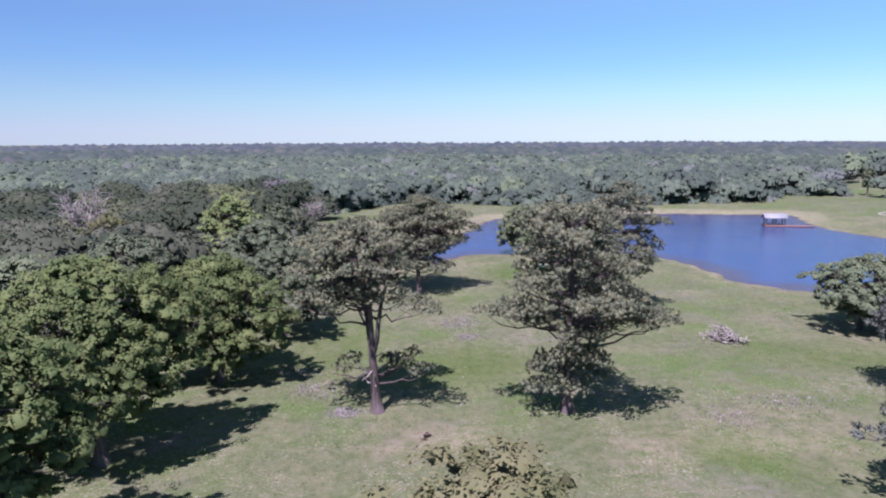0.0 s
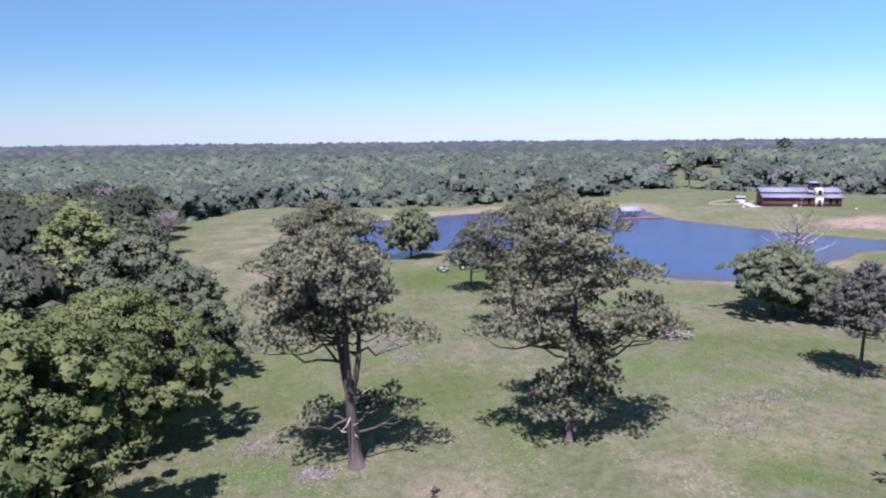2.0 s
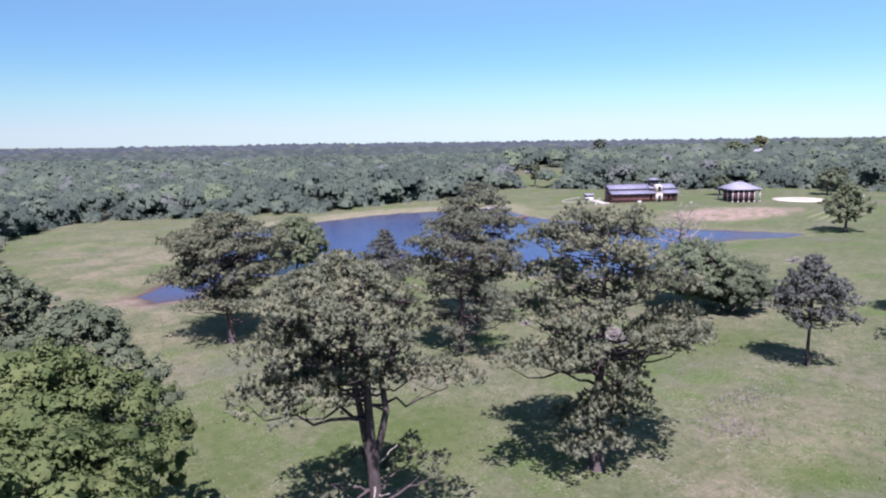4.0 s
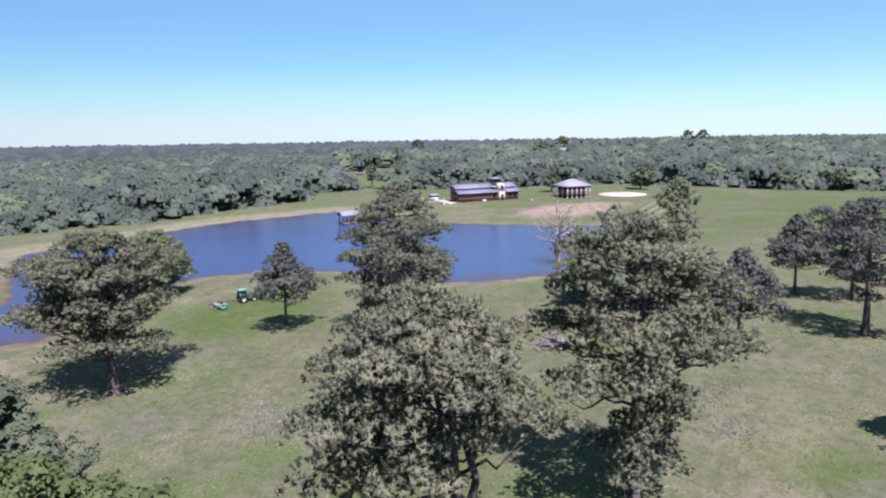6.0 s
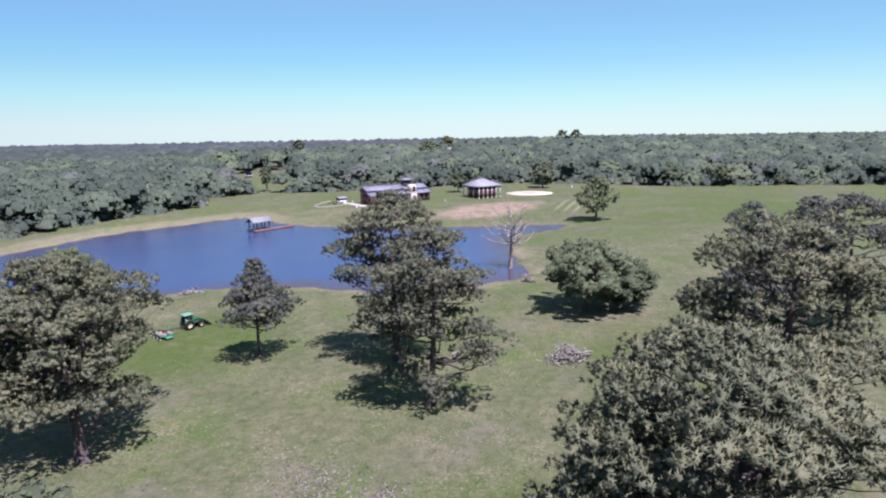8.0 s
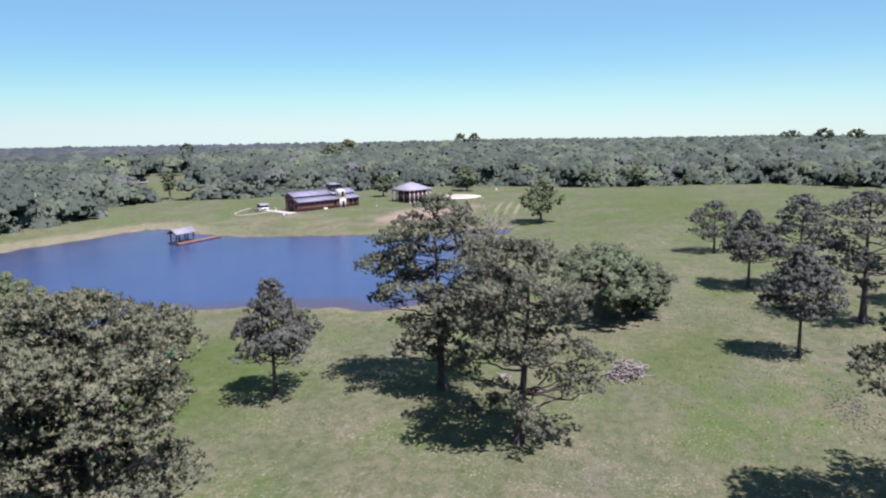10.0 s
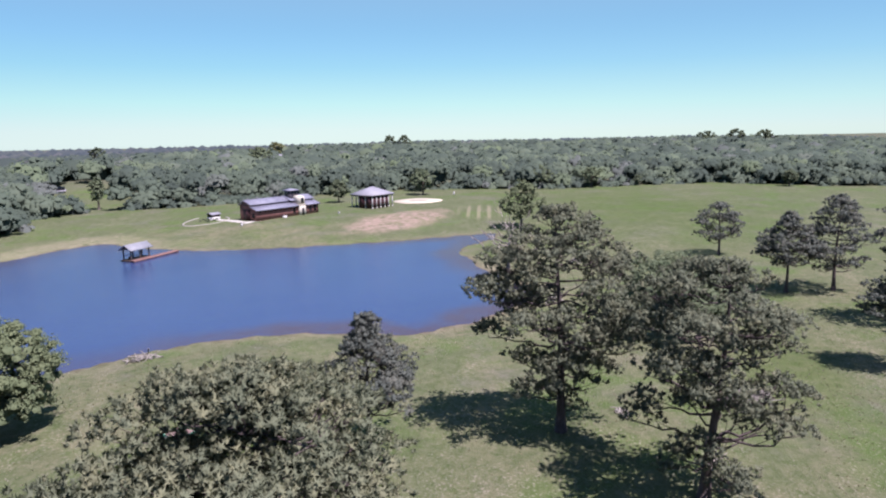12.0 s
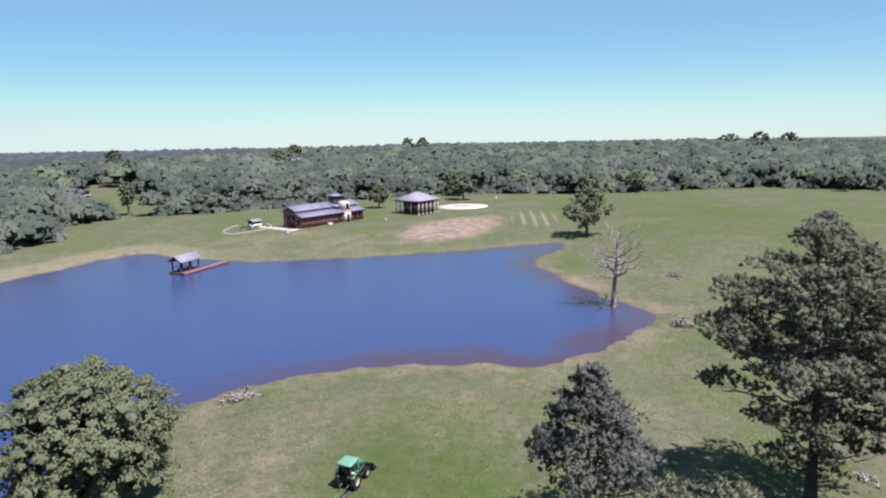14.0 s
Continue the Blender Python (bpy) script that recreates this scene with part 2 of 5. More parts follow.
DOCK_ROOF = ribbed_metal("weathered grey metal roof", (0.211, 0.218, 0.242), (0.273, 0.281, 0.304))
DARK_TRIM = plain_mat("dark trim", (0.016, 0.016, 0.019), (0.033, 0.031, 0.034), 9.0, 0.5)
CREAM = plain_mat("cream stucco", (0.577, 0.530, 0.429), (0.640, 0.601, 0.507), 5.0, 0.85)
WHITE_PAINT = plain_mat("white paint", (0.546, 0.538, 0.515), (0.624, 0.616, 0.593), 6.0, 0.6)
CONCRETE = plain_mat("pale concrete", (0.452, 0.429, 0.382), (0.546, 0.523, 0.468), 2.5, 0.9)
SAND = plain_mat("pale sand", (0.484, 0.429, 0.328), (0.577, 0.523, 0.413), 1.2, 0.95)
DECK_WOOD = plain_mat("red-brown deck boards", (0.215, 0.118, 0.100), (0.290, 0.170, 0.148), 4.0, 0.8)
POST_WOOD = plain_mat("dark post wood", (0.043, 0.030, 0.025), (0.074, 0.053, 0.044), 6.0, 0.8)
GLASS_DARK = Mat("dark window glass", 0.06, 0.0, 0.6).colour((0.009, 0.012, 0.017)).m
GREEN_PAINT = plain_mat("green machine paint", (0.016, 0.129, 0.047), (0.023, 0.168, 0.064), 3.0, 0.38, spec=0.5, bump=0.05)
MOWER_PAINT = plain_mat("sun-bleached teal green paint", (0.075, 0.300, 0.190), (0.120, 0.360, 0.240), 3.0, 0.55, bump=0.1)
ROOF_GREEN = plain_mat("pale green cab roof", (0.117, 0.289, 0.187), (0.148, 0.335, 0.222), 3.0, 0.5, bump=0.05)
PALE_RIM = plain_mat("dusty pale wheel rim", (0.530, 0.484, 0.328), (0.593, 0.546, 0.406), 4.0, 0.55, bump=0.05)
RUBBER = plain_mat("tyre rubber", (0.012, 0.012, 0.013), (0.027, 0.025, 0.023), 9.0, 0.85)
STEEL = plain_mat("worn steel", (0.187, 0.179, 0.172), (0.312, 0.304, 0.296), 7.0, 0.45, 0.6)
CUTTINGS = plain_mat("dry pinkish cuttings", (0.36, 0.235, 0.215), (0.48, 0.335, 0.305), 6.0, 0.95, bump=0.6, dist=0.04)
STONE = plain_mat("pale stone", (0.287, 0.268, 0.237), (0.387, 0.362, 0.318), 2.0, 0.9)


# ---- mesh tools ----
class Geo:
    """Collects vertices and faces for one mesh, for foliage with the way that its surface faces."""

    def __init__(self):
        self.v, self.f, self.n, self.count = [], [], [], 0

    def add(self, verts, faces, normals=None):
        verts, faces = np.asarray(verts, float).reshape(-1, 3), np.asarray(faces, int)
        self.v.append(verts)
        self.f.append(faces + self.count)
        self.n.append(np.zeros_like(verts) if normals is None else np.asarray(normals, float).reshape(-1, 3))
        self.count += len(verts)
        return self

    def box(self, x0, y0, z0, x1, y1, z1, m=None):
        v = np.array([(x, y, z) for z in (z0, z1) for y in (y0, y1) for x in (x0, x1)], float)
        if m is not None:
            v = np.array([m @ Vector(p) for p in v])
        return self.add(v, [(0, 2, 3, 1), (4, 5, 7, 6), (0, 1, 5, 4), (2, 6, 7, 3), (0, 4, 6, 2), (1, 3, 7, 5)])

    def tube(self, path, radii, n=8, cap=True):
        path = np.asarray(path, float)
        k = len(path)
        d = np.gradient(path, axis=0)
        d /= np.linalg.norm(d, axis=1)[:, None] + 1e-9
        ref = np.where(np.abs(d[:, 2:3]) > 0.9, np.array([[1.0, 0, 0]]), np.array([[0, 0, 1.0]]))
        u = np.cross(d, ref)
        u /= np.linalg.norm(u, axis=1)[:, None] + 1e-9
        w = np.cross(d, u)
        a = np.arange(n) * 2 * np.pi / n
        ring = u[:, None] * np.cos(a)[None, :, None] + w[:, None] * np.sin(a)[None, :, None]
        v = path[:, None] + ring * np.asarray(radii, float)[:, None, None]
        f = [(i * n + j, i * n + (j + 1) % n, (i + 1) * n + (j + 1) % n, (i + 1) * n + j) for i in range(k - 1) for j in range(n)]
        base = self.count
        self.add(v.reshape(-1, 3), f)
        if cap:
            self.add(path[[0, -1]], np.zeros((0, 4), int))
            for end, off in ((0, 0), (1, (k - 1) * n)):
                self.f.append(np.array([(base + off + j, base + off + (j + 1) % n, base + k * n + end) for j in range(n)]))
        return self

    def cyl(self, x, y, z0, z1, r, n=12, r1=None):
        return self.tube([(x, y, z0), (x, y, z1)], [r, r if r1 is None else r1], n)

    def mesh(self, name, smooth=False):
        me = bpy.data.meshes.new(name)
        if not self.v:
            return me
        v = np.concatenate(self.v)
        loops = np.concatenate([f.ravel() for f in self.f if len(f)])
        sizes = np.concatenate([np.full(len(f), f.shape[1]) for f in self.f if len(f)])
        me.vertices.add(len(v))
        me.vertices.foreach_set("co", v.ravel().astype(np.float32))
        me.loops.add(len(loops))
        me.loops.foreach_set("vertex_index", loops.astype(np.int32))
        me.polygons.add(len(sizes))
        me.polygons.foreach_set("loop_start", (np.cumsum(sizes) - sizes).astype(np.int32))
        if smooth:
            me.polygons.foreach_set("use_smooth", np.ones(len(sizes), bool))
        me.update(calc_edges=True)
        n = np.concatenate(self.n)
        if np.any(n):
            n /= np.linalg.norm(n, axis=1)[:, None] + 1e-9
            me.normals_split_custom_set_from_vertices(n.astype(np.float32))
        return me


def part(name, geo, material, parent=None, label="", smooth=False):
    """One mesh object from a Geo, under its thing."""
    me = geo.mesh(name, smooth)
    me.materials.append(material)
    ob = new(name, me)
    if parent is not None:
        ob.parent = parent
    else:
        ob.matrix_world = Matrix.Scale(S, 4)
    if label:
        ob["label"] = label
    return ob


def thing(name, m, label, category, group=""):
    ob = new(name)
    ob.matrix_world = Matrix.Scale(S, 4) @ m
    return tagged(ob, label, category, group)


def step(a, b, x):
    k = np.clip((x - a) / (b - a), 0, 1)
    return k * k * (3 - 2 * k)


# ---- the lie of the land ----
SHORE = [(-8, 126), (-3, 125.5), (4, 134.5), (13, 135.5), (18, 139.5), (25, 142.5), (30, 142), (37, 138.5), (41, 135), (45, 130),
         (48.5, 122), (50.5, 114), (49.5, 109), (54, 104), (60, 100), (66, 96.5), (70, 95), (74, 96), (80, 101), (87, 105), (95, 109),
         (105, 113.3), (113, 112.8), (122, 109), (129.5, 108), (130, 110), (125, 117.5), (119.5, 125), (113, 136.5), (106, 150), (101, 164),
         (100.3, 174), (102, 183), (106.5, 197), (99, 200.5), (88, 201.5), (73, 204.5), (58, 203), (45, 199), (30, 196), (17, 193),
         (12.5, 185), (8, 168), (3, 152), (-4, 138), (-9.5, 131)]
OPEN = [(-34, -90), (-34, 100), (-31, 130), (-30, 165), (-31, 210), (-14, 240), (2, 238), (22, 226), (53, 220), (91, 223), (114, 224),
        (127, 240), (150, 234), (166, 207), (190, 188), (212, 174), (226, 149), (229, 98), (246, 62), (256, 35), (242, 0), (238, -90)]
WATER_Z = -0.55


def inside(pts, poly):
    hit = np.zeros(len(pts), bool)
    x, y = pts[:, 0], pts[:, 1]
    for (ax, ay), (bx, by) in zip(poly, poly[1:] + poly[:1]):
        if ay != by:
            hit ^= ((ay > y) != (by > y)) & (x < (bx - ax) * (y - ay) / (by - ay) + ax)
    return hit


def edge_distance(pts, poly):
    """Distance to the outline, minus inside."""
    best = np.full(len(pts), 1e9)
    for a, b in zip(poly, poly[1:] + poly[:1]):
        a, b = np.array(a, float), np.array(b, float)
        k = np.clip(((pts - a) @ (b - a)) / ((b - a) @ (b - a)), 0, 1)
        best = np.minimum(best, np.linalg.norm(pts - a - k[:, None] * (b - a), axis=1))
    return np.where(inside(pts, poly), -best, best)


def wave(p, size, seed=0.0):
    x, y = p[:, 0] / size, p[:, 1] / size
    return (np.sin(x * 2.1 + 1.7 * np.sin(y * 1.3 + seed) + seed) + np.sin(y * 2.7 - 1.2 * np.sin(x * 1.9 + 2 * seed) + 0.5)) * 0.5


def height(pts):
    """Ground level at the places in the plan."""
    x, y = pts[:, 0], pts[:, 1]
    s = edge_distance(pts, SHORE) + 0.7 * wave(pts, 3.0, 1.0) + 0.35 * wave(pts, 1.3, 2.0)
    r = np.hypot(x - 20, y - 90)
    z = 0.12 * wave(pts, 17.0) * step(3, 12, s)
    z = z + 1.65 * step(4, 38, s) * step(88, 118, x + 0.35 * (y - 130))
    z = z + 7.5 * np.exp(-((x - 520) / 190) ** 2 - ((y - 240) / 190) ** 2) + 3.0 * np.exp(-((x - 340) / 110) ** 2 - ((y - 360) / 120) ** 2)
    z = z + 6.0 * np.exp(-((x - 206) / 32) ** 2 - ((y - 292) / 32) ** 2)
    z = z + 5.5 * np.exp(-((x - 620) / 200) ** 2 - ((y + 60) / 160) ** 2)
    z = z - 5.0 * step(200, 420, y - 0.25 * x) - 12.0 * step(500, 2200, r) + 3.0 * wave(pts, 260.0, 3.0) * step(350, 900, r)
    bank = np.interp(s, [-14, -4, 0, 3.0, 9], [-2.6, -1.3, -0.62, -0.34, 0])
    return np.where(s < 9, bank + z * step(0, 9, s), z)


def ground_z(x, y):
    return float(height(np.array([[x, y]], float))[0])


def grid_axis(a, b, fine, far):
    lo, hi = [a], [b]
    while lo[-1] > -far:
        lo.append(lo[-1] - max(fine, (a - lo[-1]) * 0.16 + fine * 1.2))
    while hi[-1] < far:
        hi.append(hi[-1] + max(fine, (hi[-1] - b) * 0.16 + fine * 1.2))
    return np.array(lo[:0:-1] + list(np.arange(a, b, fine)) + hi)


def sheet(xs, ys):
    gx, gy = np.meshgrid(xs, ys)
    p = np.stack([gx.ravel(), gy.ravel()], 1)
    nx, ny = len(xs), len(ys)
    i = (np.arange(ny - 1)[:, None] * nx + np.arange(nx - 1)[None]).ravel()
    return p, np.stack([i, i + 1, i + nx + 1, i + nx], 1)


def put_attr(me, name, values):
    at = me.attributes.new(name, "FLOAT", "POINT")
    at.data.foreach_set("value", np.asarray(values, np.float32))


def blob(p, cx, cy, a, b, turn=0.0, soft=0.35):
    c, s = math.cos(turn), math.sin(turn)
    u, v = (p[:, 0] - cx) * c + (p[:, 1] - cy) * s, -(p[:, 0] - cx) * s + (p[:, 1] - cy) * c
    d = np.hypot(u / a, v / b) + 0.12 * wave(p, 3.3, cx)
    return 1 - step(1 - soft, 1 + soft, d)


def woods_gap(p):
    """Clearings inside the woods."""
    return np.maximum.reduce([blob(p, 173.5, 255.5, 33, 14.5, 0.76), blob(p, 350, 266, 34, 15, 0.6), blob(p, 440, 290, 40, 12, 0.6)])


def build_ground():
    p, f = sheet(grid_axis(-60, 260, 1.6, 6000), grid_axis(-10, 250, 1.6, 6000))
    z = height(p)
    geo = Geo().add(np.column_stack([p, z]), f)
    ob = part("ground", geo, GRASS, smooth=True)
    me = ob.data
    s = edge_distance(p, SHORE) + 0.8 * wave(p, 3.0, 1.0)
    west, dam = step(20, -5, p[:, 0]), step(160, 196, p[:, 1]) * step(125, 110, p[:, 0])
    put_attr(me, "mud", step(1.6, 0.3, s) * 0.85 + step(5.0, 1.0, s) * west * 0.6)
    put_attr(me, "sand", np.clip(step(4, 1.5, s) * 0.2 + 0.42 * dam * step(11, 7, s) * step(0.5, 2, s), 0, 1))
    bare = np.maximum.reduce([blob(p, 142, 135, 18, 9.0, -0.35), 0.28 * blob(p, -1, 48, 5.0, 3.0, 0.2), 0.24 * blob(p, 16, 46.5, 4.0, 2.5, 0.3), 0.7 * blob(p, -9, 127, 6, 5),
                              0.5 * blob(p, 62, 101.5, 12, 3.0, -0.5), 0.22 * blob(p, 28, 50, 9, 5)])
    put_attr(me, "bare", bare)
    put_attr(me, "rows", blob(p, 160, 116, 12, 6, 0.14))
    near = step(128, 88, p[:, 0]) * step(-40, -20, p[:, 0])
    put_attr(me, "dry", np.maximum.reduce([0.36 * near, 0.9 * step(10, 3, s) * step(150, 120, p[:, 1]) * near, 0.8 * blob(p, 31, 111, 5, 3.5, -0.4, 0.5), 0.85 * blob(p, 20, 127, 9, 4, -0.3, 0.5), 0.36 * blob(p, 30, 55, 26, 16, 0.3, 0.6), 0.9 * blob(p, -8, 150, 20, 58, 0, 0.6), 0.6 * blob(p, 60, 101, 22, 7, -0.5, 0.5),
                                           0.6 * blob(p, 120, 165, 14, 30, 0, 0.6), 0.2 * blob(p, 5, 82, 10, 7)]))
    put_attr(me, "lush", np.maximum.reduce([0.9 * blob(p, 21, 114, 14, 7, 0.25, 0.5), 0.75 * blob(p, 2, 66, 8, 6, 0.4, 0.6), 0.6 * blob(p, 42, 68, 10, 5, -0.3, 0.6), 0.6 * blob(p, 22, 46, 6, 2.5, -0.6, 0.6), 0.6 * blob(p, -13, 70, 6, 10, 0, 0.6), 0.5 * blob(p, 170, 70, 50, 26, 0.1, 0.6)]))
    o = edge_distance(p, OPEN)
    far = np.hypot(p[:, 0], p[:, 1] - 90)
    gaps = np.maximum(woods_gap(p), step(0.55, 0.9, wave(p, 150.0, 5.0)) * step(380, 600, far) * 0.8)
    put_attr(me, "wood", step(2, 9, o) * (1 - gaps))
    return tagged(ob, "mown pasture grass with dry and bare earth patches", "ground", kind="structure")


def build_pond():
    xs, ys = np.arange(-20, 141, 1.6), np.arange(86, 213, 1.6)
    p, f = sheet(xs, ys)
    s = edge_distance(p, SHORE)
    keep = (s[f] < 4.0).any(axis=1)
    geo = Geo().add(np.column_stack([p, np.full(len(p), WATER_Z)]), f[keep])
    ob = part("water", geo, WATER, smooth=True)
    near = step(-6.5, -1, s + 1.8 * wave(p, 6.0, 4.0)) * (0.35 + 0.65 * step(150, 120, p[:, 1]))
    put_attr(ob.data, "shallow", near)
    return tagged(ob, "blue rippled pond water, muddy along the shore", "water", kind="structure")


build_ground()
build_pond()


# ---- foliage ----
def unit_rows(rng, n):
    d = rng.normal(size=(n, 3))
    return d / np.linalg.norm(d, axis=1)[:, None]


def tufts(geo, rng, places, ups, length, width, blades=9):
    """Needle tufts: narrow blades that fan out from a point."""
    n = len(places)
    d = unit_rows(rng, n * blades) * 0.8 + np.repeat(ups, blades, axis=0) * 0.8
    d /= np.linalg.norm(d, axis=1)[:, None] + 1e-9
    side = np.cross(d, unit_rows(rng, n * blades))
    side /= np.linalg.norm(side, axis=1)[:, None] + 1e-9
    k = length * rng.uniform(0.65, 1.25, (n * blades, 1))
    base = np.repeat(places, blades, axis=0)
    w = side * width * rng.uniform(0.7, 1.3, (n * blades, 1))
    v = np.stack([base - w * 0.5, base + w * 0.5 + d * k * 0.15, base + d * k], 1).reshape(-1, 3)
    geo.add(v, np.arange(len(v)).reshape(-1, 3))


G = (1 + 5 ** 0.5) / 2
ICO_V = np.array([(-1, G, 0), (1, G, 0), (-1, -G, 0), (1, -G, 0), (0, -1, G), (0, 1, G), (0, -1, -G), (0, 1, -G), (G, 0, -1), (G, 0, 1), (-G, 0, -1), (-G, 0, 1)]) / math.hypot(1, G)
ICO_F = np.array([(0, 11, 5), (0, 5, 1), (0, 1, 7), (0, 7, 10), (0, 10, 11), (1, 5, 9), (5, 11, 4), (11, 10, 2), (10, 7, 6), (7, 1, 8),
                  (3, 9, 4), (3, 4, 2), (3, 2, 6), (3, 6, 8), (3, 8, 9), (4, 9, 5), (2, 4, 11), (6, 2, 10), (8, 6, 7), (9, 8, 1)])


def cushions(geo, rng, places, sizes, ways):
    """Rough lumps of leaf, each turned and knocked out of shape; ways: how the crown faces there."""
    n = len(places)
    a = rng.uniform(0, 6.28, n)
    c, s = np.cos(a)[:, None], np.sin(a)[:, None]
    u = np.stack([ICO_V[:, 0] * c - ICO_V[:, 1] * s, ICO_V[:, 0] * s + ICO_V[:, 1] * c, np.broadcast_to(ICO_V[:, 2], (n, 12))], 2)
    v = u * (1 + rng.normal(0, 0.2, (n, 12, 1)))
    geo.add((v * np.asarray(sizes)[:, None, :] + places[:, None]).reshape(-1, 3), (ICO_F[None] + (np.arange(n) * 12)[:, None, None]).reshape(-1, 3), (u * 0.55 + ways[:, None] * 0.4 + (0, 0, 0.55)).reshape(-1, 3))


def leaves(geo, rng, places, normals, size, jitter=0.8, ways=None):
    """Leaf sprays: small bent quads that face outward, more or less; ways: how the crown faces there."""
    n = len(places)
    d = normals + unit_rows(rng, n) * jitter
    d /= np.linalg.norm(d, axis=1)[:, None] + 1e-9
    u = np.cross(d, unit_rows(rng, n))
    u /= np.linalg.norm(u, axis=1)[:, None] + 1e-9
    w = np.cross(d, u)
    s = size * rng.uniform(0.6, 1.35, (n, 1))
    v = np.stack([places - u * s, places - w * s * 0.62 + d * s * 0.2, places + u * s, places + w * s * 0.62 - d * s * 0.15], 1).reshape(-1, 3)
    way = (normals if ways is None else ways) + unit_rows(rng, n) * (0.3 if ways is None else 0.12) + (0, 0, 0.3)
    geo.add(v, np.arange(len(v)).reshape(-1, 4), np.repeat(way, 4, axis=0))


def bend(rng, a, b, sag, n=6, wob=0.06):
    """A limb's line from a to b with an upward or downward bow."""
    a, b = np.asarray(a, float), np.asarray(b, float)
    t = np.linspace(0, 1, n)[:, None]
    line = a + (b - a) * t
    line[:, 2] += sag * np.sin(t[:, 0] * np.pi)
    size = np.linalg.norm(b - a)
    line[1:-1] += rng.normal(size=(n - 2, 3)) * wob * size * 0.5
    return line


PROFILES = {
    # share of the crown's height, share of its radius
    "umbrella": ([0, 0.15, 0.45, 0.7, 0.9, 1.0], [0.35, 0.72, 1.0, 0.98, 0.66, 0.22]),
    "tall": ([0, 0.15, 0.4, 0.65, 0.85, 1.0], [0.62, 0.95, 1.0, 0.82, 0.56, 0.18]),
    "skirted": ([0, 0.1, 0.25, 0.4, 0.62, 0.82, 1.0], [0.62, 1.0, 1.02, 0.82, 0.80, 0.74, 0.46]),
    "cone": ([0, 0.12, 0.35, 0.6, 0.85, 1.0], [0.55, 0.95, 0.98, 0.66, 0.3, 0.06]),
    "round": ([0, 0.2, 0.45, 0.7, 0.9, 1.0], [0.55, 0.92, 1.0, 0.86, 0.52, 0.15]),
}


def crown_pads(rng, h, base, r, profile, count, inner=0.45, shift=(0, 0), tiers=0):
    """Centres and sizes of the foliage pads of a crown that is h high."""
    ks, rs = PROFILES[profile]
    out = []
    lobes = rng.uniform(0, 6.28, 3)
    for i in range(count):
        k = ((i + rng.uniform(0, 1)) / count) ** 0.9
        if tiers:
            k = min(1.0, max(0.0, (round(k * tiers) + rng.normal(0, 0.4)) / tiers))
        a = i * 2.39996 + rng.normal(0, 0.25)
        reach = np.interp(k, ks, rs) * r * (1 + 0.16 * math.sin(2 * a + lobes[0]) + 0.12 * math.sin(3 * a + lobes[1] + 4 * k))
        q = rng.uniform(inner, 1.0) ** 0.5 * reach
        size = rng.uniform(0.66, 1.2) * (0.55 + 0.07 * r)
        z = base + (h - base) * k - size * 0.45
        out.append((q * math.cos(a) + shift[0], q * math.sin(a) + shift[1], z, size))
    return np.array(out)


OCTA_V = np.array([(1, 0, 0), (0, 1, 0), (-1, 0, 0), (0, -1, 0), (0, 0, 1), (0, 0, -1)], float)
OCTA_F = np.array([(0, 1, 4), (1, 2, 4), (2, 3, 4), (3, 0, 4), (1, 0, 5), (2, 1, 5), (3, 2, 5), (0, 3, 5)])


def puffs(geo, rng, places, ways, size, blades):
    """Brushes of needles at the twigs' ends, blades round a tight heart; ways: how the bough's foliage faces there."""
    n = len(places)
    k = (size * rng.uniform(0.75, 1.3, n))[:, None]
    way = np.repeat(ways, blades, axis=0)
    kk = np.repeat(k, blades, axis=0)
    d = unit_rows(rng, n * blades) + way * 0.55
    d /= np.linalg.norm(d, axis=1)[:, None] + 1e-9
    side = np.cross(d, way + unit_rows(rng, n * blades) * 0.45)
    side /= np.linalg.norm(side, axis=1)[:, None] + 1e-9
    base = np.repeat(places, blades, axis=0) + d * kk * 0.15
    tip = base + d * kk * rng.uniform(0.5, 0.95, (n * blades, 1))
    w = side * kk * 0.15
    v = np.stack([base - w, base + w, tip], 1).reshape(-1, 3)
    geo.add(v, np.arange(len(v)).reshape(-1, 3), np.repeat(d * 0.55 + way * 0.65 + (0, 0, 0.1), 3, axis=0))
    a = rng.uniform(0, 1.57, n)
    c, s = np.cos(a)[:, None], np.sin(a)[:, None]
    u = np.stack([OCTA_V[:, 0] * c - OCTA_V[:, 1] * s, OCTA_V[:, 0] * s + OCTA_V[:, 1] * c, np.broadcast_to(OCTA_V[:, 2], (n, 6))], 2)
    heart = places[:, None] + u * k[:, None] * rng.uniform(0.28, 0.48, (n, 6, 1))
    geo.add(heart.reshape(-1, 3), (OCTA_F[None] + (np.arange(n) * 6)[:, None, None]).reshape(-1, 3), (u * 0.5 + ways[:, None] * 0.6 + (0, 0, 0.1)).reshape(-1, 3))
    tone = rng.random(n)
    return np.concatenate([(np.repeat(tone, blades * 3).reshape(-1, 3) * 0.7 + (0.0, 0.0, 0.3)).ravel(), np.repeat(tone * 0.7, 6)])


